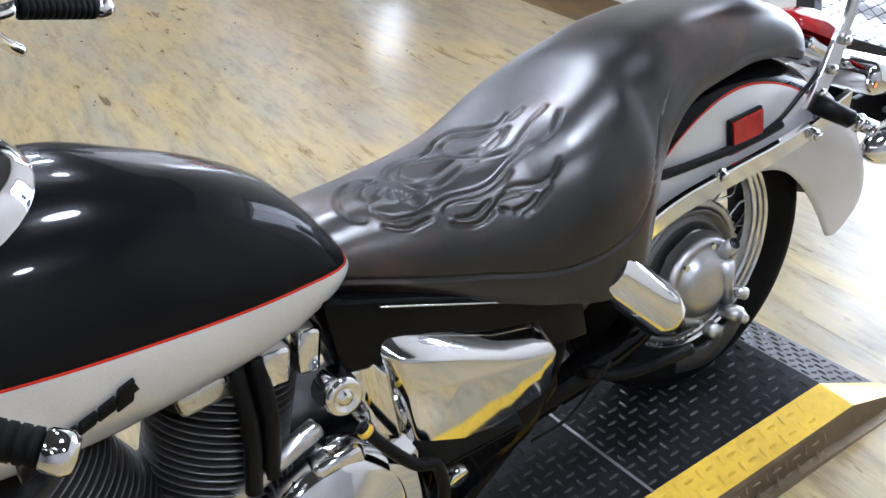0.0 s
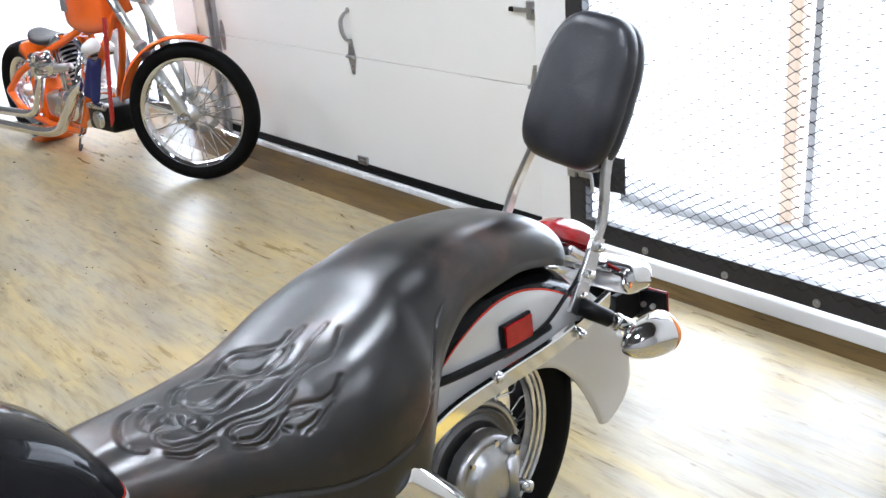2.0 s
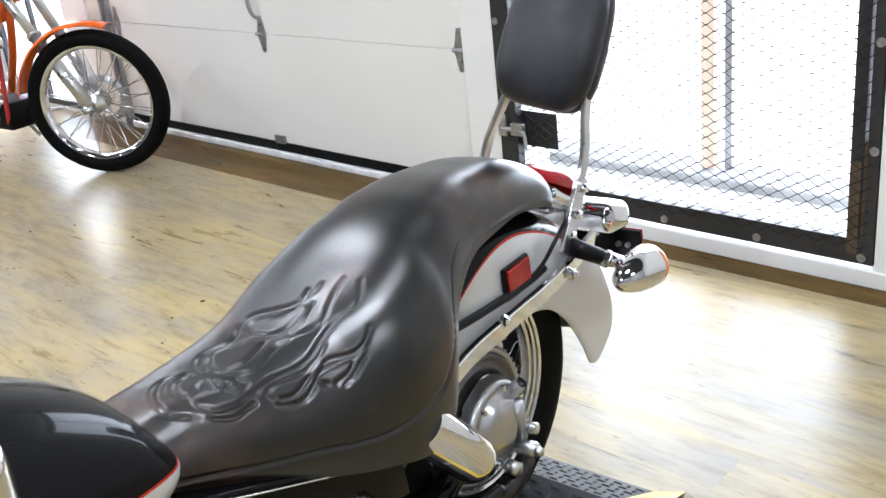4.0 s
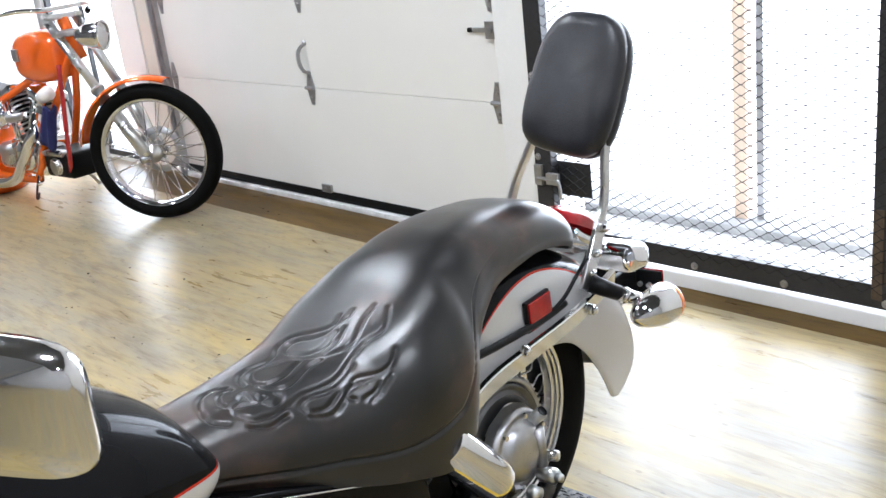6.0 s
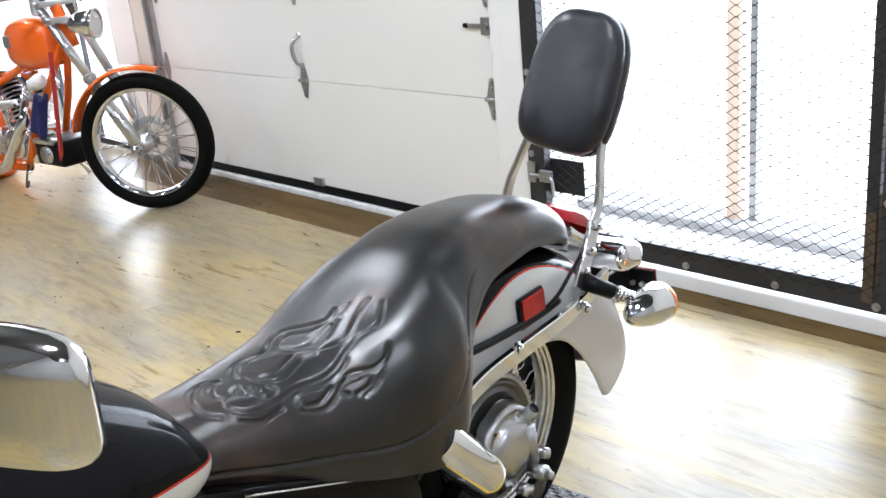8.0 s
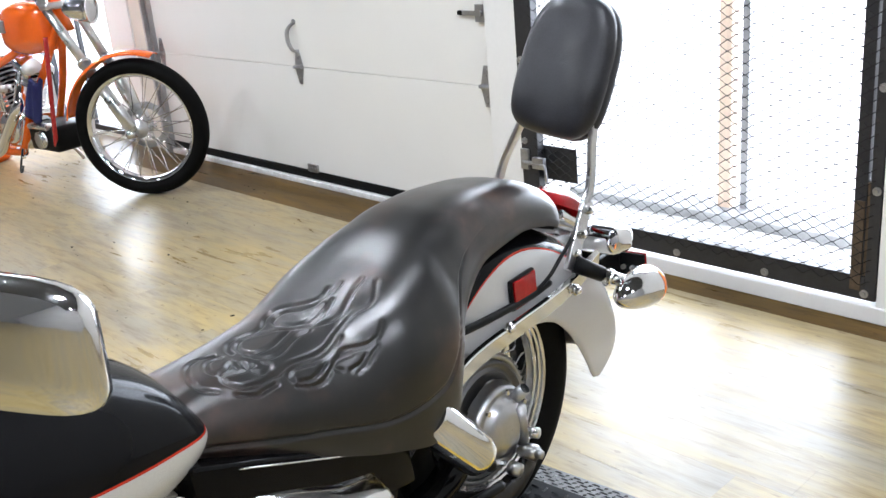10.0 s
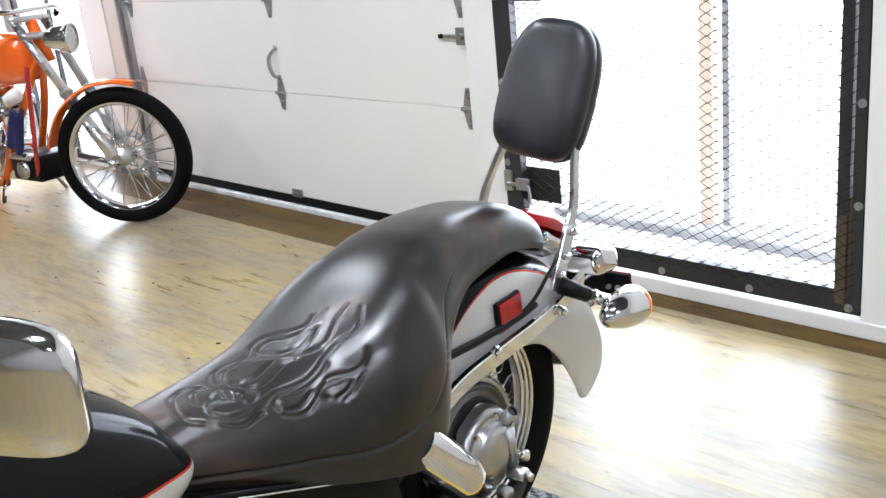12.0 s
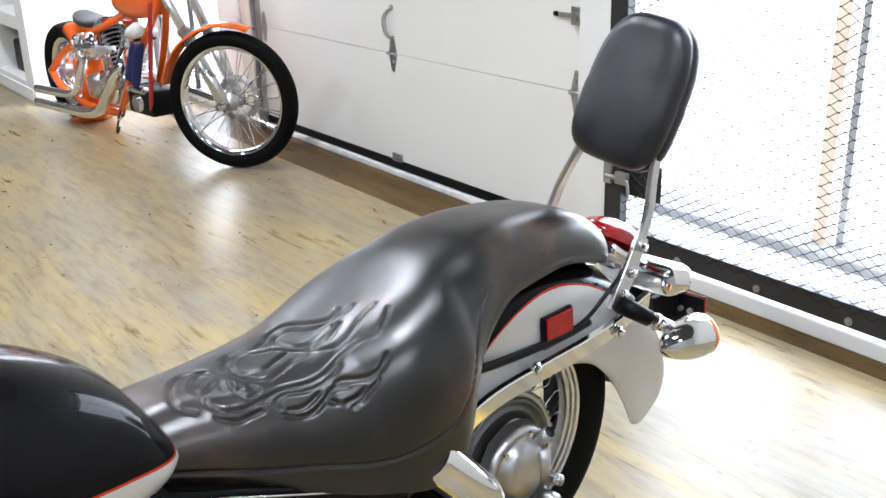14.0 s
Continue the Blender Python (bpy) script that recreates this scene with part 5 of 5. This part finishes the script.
STEER = radians(31)
fw = new("front_wheel")
fw.parent = custom
fw.matrix_basis = Matrix.Translation((0.115, 0, 0.366)) @ Matrix.Rotation(STEER, 4, "Z") @ Matrix.Scale(1.04, 4)
auto(cpart("tyre", turned_bm([(0.278, -0.032), (0.30, -0.044), (0.322, -0.048), (0.338, -0.038), (0.347, -0.02), (0.352, 0.0), (0.347, 0.02), (0.338, 0.038), (0.322, 0.048), (0.30, 0.044), (0.278, 0.032)], (0, 0, 0), (0, 1, 0), 80), RUBBER, "black tyre", fw), 50)
cpart("rim", turned_bm([(0.262, -0.018), (0.272, -0.030), (0.288, -0.036), (0.291, -0.032), (0.278, -0.022), (0.268, 0.0), (0.278, 0.022), (0.291, 0.032), (0.288, 0.036), (0.272, 0.03), (0.262, 0.018), (0.258, 0.0), (0.262, -0.018)], (0, 0, 0), (0, 1, 0), 80), CHROME, "chrome rim", fw)
cpart("hub", turned_bm([(0.012, -0.075), (0.025, -0.07), (0.03, -0.05), (0.048, -0.046), (0.048, -0.038), (0.028, -0.03), (0.028, 0.03), (0.048, 0.038), (0.048, 0.046), (0.03, 0.05), (0.012, 0.07)], (0, 0, 0), (0, 1, 0), 32), CHROME_DULL, "", fw)
cpart("brake_disc", turned_bm([(0.085, 0.056), (0.12, 0.056), (0.12, 0.060), (0.085, 0.060), (0.085, 0.056)], (0, 0, 0), (0, 1, 0), 48), GALV, "steel brake disc", fw)
spokes(fw, 0.045, 0.266, (0, 0, 0), 40, 0.036, CHROME)
bm = bmesh.new()
turned(bm, [(0.372, -0.05), (0.384, -0.035), (0.390, 0.0), (0.384, 0.035), (0.372, 0.05)], (0, 0, 0), (0, -1, 0), 40, -48, 52)
fend = cpart("front_fender", bm, ORANGE, "orange painted front fender", fw)
fend.matrix_basis = Matrix.Rotation(radians(-118), 4, "Y")
so = fend.modifiers.new("thickness", "SOLIDIFY")
so.thickness = 0.004
for s in (-1, 1):
    o = Vector((0.115, 0, 0)) + Vector((math.sin(STEER), -math.cos(STEER), 0)) * 0.085 * (1 if s < 0 else -1)
    top = Vector((-0.53, -0.09 * (1 if s < 0 else -1), 1.095))
    foot = Vector((o.x - 0.015, o.y, 0.355))
    leg = foot.lerp(top, 0.47)
    bm = bmesh.new()
    cyl(bm, foot, leg, 0.034, 0.032, 24)
    cyl(bm, leg, leg.lerp(top, 0.03), 0.038, 0.038, 24)
    cyl(bm, leg, top, 0.025, 0.025, 24)
    cyl(bm, foot + Vector((0, 0.02, -0.005)), foot + Vector((0, -0.045 * (1 if s < 0 else -1), -0.005)), 0.022, 0.02, 20)
    cpart("fork_leg", bm, CHROME_DULL, "polished fork leg")
bm = boxed((-0.46, -0.115, 0.985), (-0.38, 0.115, 1.02), 0.01)
box(bm, (-0.545, -0.11, 1.075), (-0.47, 0.11, 1.105), 0.01)
cpart("fork_yoke", bm, CHROME_DULL)
bm = turned_bm([(0.0006, -0.125), (0.022, -0.12), (0.045, -0.095), (0.064, -0.05), (0.072, 0.0), (0.073, 0.024), (0.080, 0.026), (0.081, 0.040), (0.074, 0.044), (0.067, 0.034)], (-0.17, -0.02, 0.985), (0.857, 0.515, -0.05), 40)
hl = cpart("headlamp", bm, CHROME, "chrome headlamp shell")
cpart("lamp_glass", turned_bm([(0.067, 0.031), (0.04, 0.042), (0.0006, 0.046)], (-0.17, -0.02, 0.985), (0.857, 0.515, -0.05), 40), CHROME_DULL, "", hl)
bm = bmesh.new()
tube(bm, [(-0.86, -0.38, 1.12), (-0.72, -0.30, 1.13), (-0.62, -0.18, 1.14), (-0.56, -0.08, 1.13), (-0.56, 0.08, 1.13), (-0.60, 0.20, 1.13), (-0.70, 0.30, 1.11), (-0.82, 0.36, 1.08)], 0.013, 12)
cpart("handlebar", bm, CHROME, "chrome handlebar")
for inner, outer in (((-0.80, -0.347, 1.125), (-0.92, -0.415, 1.118)), ((-0.77, 0.337, 1.093), (-0.88, 0.392, 1.066))):
    bm = bmesh.new()
    cyl(bm, inner, outer, 0.019, seg=20)
    cpart("grip", bm, RUBBER)

# tank
bm = bmesh.new()
rings = []
for k in range(33):
    q = k / 32
    x = -1.0 + 0.46 * q
    e = (math.sin(math.pi * min(1, max(0, 0.03 + 0.94 * q)))) ** 0.26
    w, top, low = 0.125 * e, 0.86 + (0.155 + 0.02 * q) * e, 0.86 - 0.135 * e
    rings.append([bm.verts.new((x, w * math.copysign(abs(math.cos(a)) ** 0.62, math.cos(a)), 0.5 * (top + low) + 0.5 * (top - low) * math.copysign(abs(math.sin(a)) ** 0.62, math.sin(a)))) for a in (2 * math.pi * j / 36 for j in range(36))])
bridge(bm, rings)
bm.faces.new(rings[0])
bm.faces.new(rings[-1][::-1])
bmesh.ops.recalc_face_normals(bm, faces=bm.faces)
ct = cpart("fuel_tank", bm, ORANGE, "glossy orange fuel tank")
bm = bmesh.new()
box(bm, (-0.90, -0.134, 0.86), (-0.84, -0.118, 0.93), 0.006)
cpart("emblem", bm, GALV, "grey plain emblem", ct, False)


def frame_tube(points, r, mat, name, label=""):
    bm = bmesh.new()
    tube(bm, points, r, 14)
    return cpart(name, bm, mat, label)


for s in (-1, 1):
    frame_tube([(-1.86, s * 0.13, 0.315), (-1.66, s * 0.13, 0.44), (-1.50, s * 0.12, 0.51), (-1.25, s * 0.09, 0.61), (-1.02, s * 0.05, 0.70), (-0.78, s * 0.03, 0.80), (-0.50, 0, 0.93)], 0.023, ORANGE, "frame_tube", "orange painted frame tube")
    frame_tube([(-1.86, s * 0.13, 0.315), (-1.70, s * 0.135, 0.22), (-1.40, s * 0.13, 0.16), (-1.05, s * 0.12, 0.15), (-0.94, s * 0.115, 0.19), (-0.84, s * 0.10, 0.36), (-0.68, s * 0.07, 0.58), (-0.54, s * 0.03, 0.80), (-0.47, 0, 0.92)], 0.022, ORANGE, "frame_tube", "orange painted frame tube")
frame_tube([(-0.475, -0.10, 0.84), (-0.50, -0.11, 0.65), (-0.54, -0.12, 0.40), (-0.57, -0.12, 0.25), (-0.60, -0.11, 0.215)], 0.013, surface("red_paint", (0.42, 0.02, 0.02), 0.25, 0, 0.1, 5, 60, 0.0, coat=0.7), "red_tube", "red painted front tube")
bm = bmesh.new()
cyl(bm, (-0.40, 0, 0.86), (-0.50, 0, 1.07), 0.035, seg=24)
cpart("head_tube", bm, ORANGE)

# rear wheel and fender
rw = new("rear_wheel")
rw.parent = custom
rw.matrix_basis = Matrix.Translation((-1.74, 0, 0.315))
auto(cpart("tyre", turned_bm([(0.215, -0.075), (0.255, -0.098), (0.285, -0.10), (0.303, -0.08), (0.312, -0.04), (0.315, 0), (0.312, 0.04), (0.303, 0.08), (0.285, 0.10), (0.255, 0.098), (0.215, 0.075)], (0, 0, 0), (0, 1, 0), 72), RUBBER, "wide black tyre", rw), 50)
cpart("rim", turned_bm([(0.19, -0.06), (0.215, -0.078), (0.224, -0.076), (0.205, -0.055), (0.195, 0), (0.205, 0.055), (0.224, 0.076), (0.215, 0.078), (0.19, 0.06)], (0, 0, 0), (0, 1, 0), 72), CHROME, "", rw)
cpart("hub", turned_bm([(0.01, -0.10), (0.04, -0.08), (0.05, 0), (0.04, 0.08), (0.01, 0.10)], (0, 0, 0), (0, 1, 0), 32), CHROME_DULL, "", rw)
spokes(rw, 0.045, 0.20, (0, 0, 0), 32, 0.06, CHROME)
bm = bmesh.new()
turned(bm, [(0.30, -0.118), (0.335, -0.116), (0.352, -0.10), (0.362, -0.05), (0.365, 0), (0.362, 0.05), (0.352, 0.10), (0.335, 0.116), (0.30, 0.118)], (0, 0, 0), (0, -1, 0), 44, -75, 75)
rf = cpart("rear_fender", bm, ORANGE, "orange painted rear fender", rw)
rf.matrix_basis = Matrix.Rotation(radians(10), 4, "Y")
so = rf.modifiers.new("thickness", "SOLIDIFY")
so.thickness = 0.005
rings = []
bm = bmesh.new()
for k in range(21):
    q = k / 20
    x = -1.56 + 0.44 * q
    w = 0.13 * (math.sin(math.pi * (0.10 + 0.80 * q))) ** 0.6 * (1.05 - 0.35 * q)
    zc = 0.655 - 0.02 * math.sin(math.pi * q) + 0.03 * (1 - q) ** 3 + 0.025 * q
    rings.append([bm.verts.new((x, w * math.cos(a), zc + 0.032 * math.sin(a))) for a in (2 * math.pi * j / 24 for j in range(24))])
bridge(bm, rings)
bm.faces.new(rings[0])
bm.faces.new(rings[-1][::-1])
bmesh.ops.recalc_face_normals(bm, faces=bm.faces)
cpart("solo_seat", bm, VINYL, "black solo seat")
# oil tank
bm = turned_bm([(0.001, -0.115), (0.06, -0.115), (0.072, -0.10), (0.075, 0), (0.072, 0.10), (0.06, 0.115), (0.001, 0.115)], (-1.43, 0, 0.49), (0, 1, 0), 32)
cpart("oil_tank", bm, CHROME, "chrome oil tank")
bm = boxed((-1.53, -0.135, 0.20), (-1.40, 0.135, 0.44), 0.03)
cpart("battery_cover", bm, ORANGE, "orange side cover")

# v-twin engine
eng = new("engine")
eng.parent = custom
cpart("crankcase", boxed((-1.22, -0.13, 0.17), (-0.88, 0.13, 0.40), 0.05), CHROME, "polished crankcase", eng)
bm = turned_bm([(0.001, -0.165), (0.04, -0.165), (0.075, -0.155), (0.095, -0.14), (0.10, -0.11)], (-1.03, 0, 0.30), (0, 1, 0), 40)
cpart("cam_cover", bm, CHROME, "round chrome cover", eng)
bm = boxed((-1.36, -0.14, 0.20), (-1.18, 0.12, 0.36), 0.04)
cpart("gearbox", bm, CHROME_DULL, "", eng)
for base, top in (((-1.09, 0, 0.38), (-1.19, 0, 0.64)), ((-0.99, 0, 0.38), (-0.86, 0, 0.63))):
    base, top = Vector(base), Vector(top)
    d = (top - base).normalized()
    bm = bmesh.new()
    cyl(bm, base, top, 0.055, seg=24)
    cpart("barrel", bm, BLACK_SATIN, "", eng)
    for k in range(9):
        bm = bmesh.new()
        turned(bm, [(0.05, -0.003), (0.082, -0.0025), (0.084, 0), (0.082, 0.0025), (0.05, 0.003)], base.lerp(top, 0.12 + 0.8 * k / 8), d, 32)
        cpart("fin", bm, CHROME_DULL, "", eng)
    bm = bmesh.new()
    m = Matrix.Translation(top) @ d.to_track_quat("Z", "X").to_matrix().to_4x4()
    box(bm, (-0.085, -0.09, -0.01), (0.085, 0.09, 0.05), 0.018, m)
    cpart("rocker_box", bm, CHROME, "chrome rocker box", eng)
    for off in (-0.05, 0.0):
        bm = bmesh.new()
        cyl(bm, base + Vector((off * 0.6, -0.10, -0.02)), top + Vector((off, -0.07, 0)), 0.010, seg=12)
        cpart("pushrod_tube", bm, CHROME, "", eng)
bm = turned_bm([(0.001, -0.245), (0.02, -0.245), (0.05, -0.20), (0.075, -0.165), (0.085, -0.14), (0.085, -0.12), (0.03, -0.12)], (-1.16, 0, 0.54), (0.25, 1, 0), 40)
cleaner = cpart("air_cleaner", bm, CHROME, "finned chrome air cleaner")
for k in range(14):
    m = Matrix.Translation((-1.205, -0.18, 0.54)) @ Matrix.Rotation(2 * math.pi * k / 14, 4, "Y")
    bm = bmesh.new()
    box(bm, (0.012, -0.05, -0.004), (0.08, 0.02, 0.004), 0.002, m, 1)
    cpart("fin", bm, CHROME, "", cleaner)
bm = bmesh.new()
tube(bm, [(-1.14, -0.12, 0.52), (-1.05, -0.15, 0.53), (-0.95, -0.12, 0.54)], 0.025, 16)
cpart("carburettor", bm, CHROME_DULL, "", eng)
bm = bmesh.new()
cyl(bm, (-0.70, -0.12, 0.66), (-0.60, -0.13, 0.69), 0.035, 0.04, 24)
cpart("horn", bm, WALL_WHITE, "cream round horn", eng)
for pts, r in (([(-1.20, -0.10, 0.56), (-1.25, -0.16, 0.50), (-1.285, -0.19, 0.38), (-1.34, -0.20, 0.27), (-1.45, -0.20, 0.225), (-1.65, -0.20, 0.21), (-1.96, -0.20, 0.195)], 0.029), ([(-0.84, -0.10, 0.55), (-0.80, -0.16, 0.47), (-0.84, -0.19, 0.40), (-0.95, -0.20, 0.28), (-1.06, -0.205, 0.18), (-1.25, -0.205, 0.135), (-1.55, -0.205, 0.12), (-1.97, -0.205, 0.105)], 0.032)):
    bm = bmesh.new()
    tube(bm, pts, r, 20)
    cpart("exhaust_pipe", bm, CHROME, "long chrome exhaust pipe")
bm = bmesh.new()
box(bm, (-0.83, -0.13, 0.19), (-0.55, 0.10, 0.34), 0.02)
cpart("oil_cooler", bm, BLACK_SATIN, "black lower box")
bm = bmesh.new()
cyl(bm, (-0.69, -0.15, 0.26), (-0.69, -0.10, 0.26), 0.05, seg=28)
box(bm, (-0.80, -0.15, 0.32), (-0.60, -0.08, 0.35), 0.01)
cpart("filter_can", bm, CHROME_DULL)
frame_tube([(-0.80, -0.18, 0.20), (-0.70, -0.24, 0.20), (-0.62, -0.30, 0.21)], 0.012, CHROME, "foot_peg")
frame_tube([(-0.92, -0.14, 0.19), (-0.93, -0.16, 0.12), (-0.945, -0.17, 0.06), (-0.93, -0.17, 0.055), (-0.92, -0.16, 0.09)], 0.006, STEEL_DARK, "stand_hook")
frame_tube([(-1.0, 0.14, 0.17), (-1.02, 0.24, 0.09), (-1.03, 0.30, 0.008)], 0.012, CHROME_DULL, "side_stand", "chrome side stand")
bm = bmesh.new()
rings = []
for k in range(13):
    q = k / 12
    z = 0.60 - 0.22 * q
    w = 0.025 + 0.055 * q
    cx_ = -0.62 - 0.10 * q
    rings.append([bm.verts.new((cx_ + w * math.cos(a) * (1 + 0.25 * math.sin(3 * a + q * 4)), -0.13 + 0.03 * math.sin(a) * (1 + 0.4 * math.sin(5 * a)), z + 0.02 * math.sin(2 * a))) for a in (2 * math.pi * j / 20 for j in range(20))])
bridge(bm, rings)
bm.faces.new(rings[0])
bm.faces.new(rings[-1][::-1])
bmesh.ops.recalc_face_normals(bm, faces=bm.faces)
rag = tagged(part("cloth", bm, BLUE_CLOTH, None), "dark blue cloth hanging on the custom motorcycle's frame", "cloth")
rag.matrix_world = CUSTOM

# ---- floor planks ----
PL, PW = 1.22, 0.152
floor_ob = bpy.data.objects["floor"]
full = boxed((0, 0, -0.004), (PW - 0.0003, PL - 0.0003, 0))
full_me = bpy.data.meshes.new("plank")
full.to_mesh(full_me)
full.free()
full_me.materials.append(FLOOR_MAT)
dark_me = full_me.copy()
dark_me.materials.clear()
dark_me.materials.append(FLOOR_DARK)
rest = bmesh.new()
rng = random.Random(4)
row, x = 0, -PW - 0.012
while x > X0:
    y = Y0 - rng.random() * PL
    while y < Y1:
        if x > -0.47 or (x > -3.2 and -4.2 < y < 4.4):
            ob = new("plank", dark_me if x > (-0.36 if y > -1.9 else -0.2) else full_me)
            ob.parent = floor_ob
            ob.location = (x, y, 0)
        else:
            box(rest, (x, max(y, Y0), -0.004), (x + PW - 0.0003, min(y + PL, Y1) - 0.0003, 0))
        y += PL
    x -= PW
tagged(part("planks_beyond", rest, FLOOR_MAT, floor_ob, "", False), kind="stuff")

# grit and crumbs strewn on the floor
rng = random.Random(9)
bm = bmesh.new()
for k in range(150):
    x, y = -0.2 - 3.0 * rng.random() ** 1.3, -1.4 + 4.0 * rng.random()
    r = 0.0018 + 0.004 * rng.random() ** 3
    m = Matrix.Translation((x, y, r * 0.5)) @ Matrix.Rotation(rng.random() * 6, 4, "Z") @ Matrix.Diagonal((r * (1 + rng.random()), r, r * 0.6, 1))
    bmesh.ops.create_icosphere(bm, subdivisions=1, radius=1, matrix=m)
tagged(part("grit", bm, BLACK_SATIN, None, "", False), "dark crumbs of grit strewn on the floor", "grit", kind="stuff")
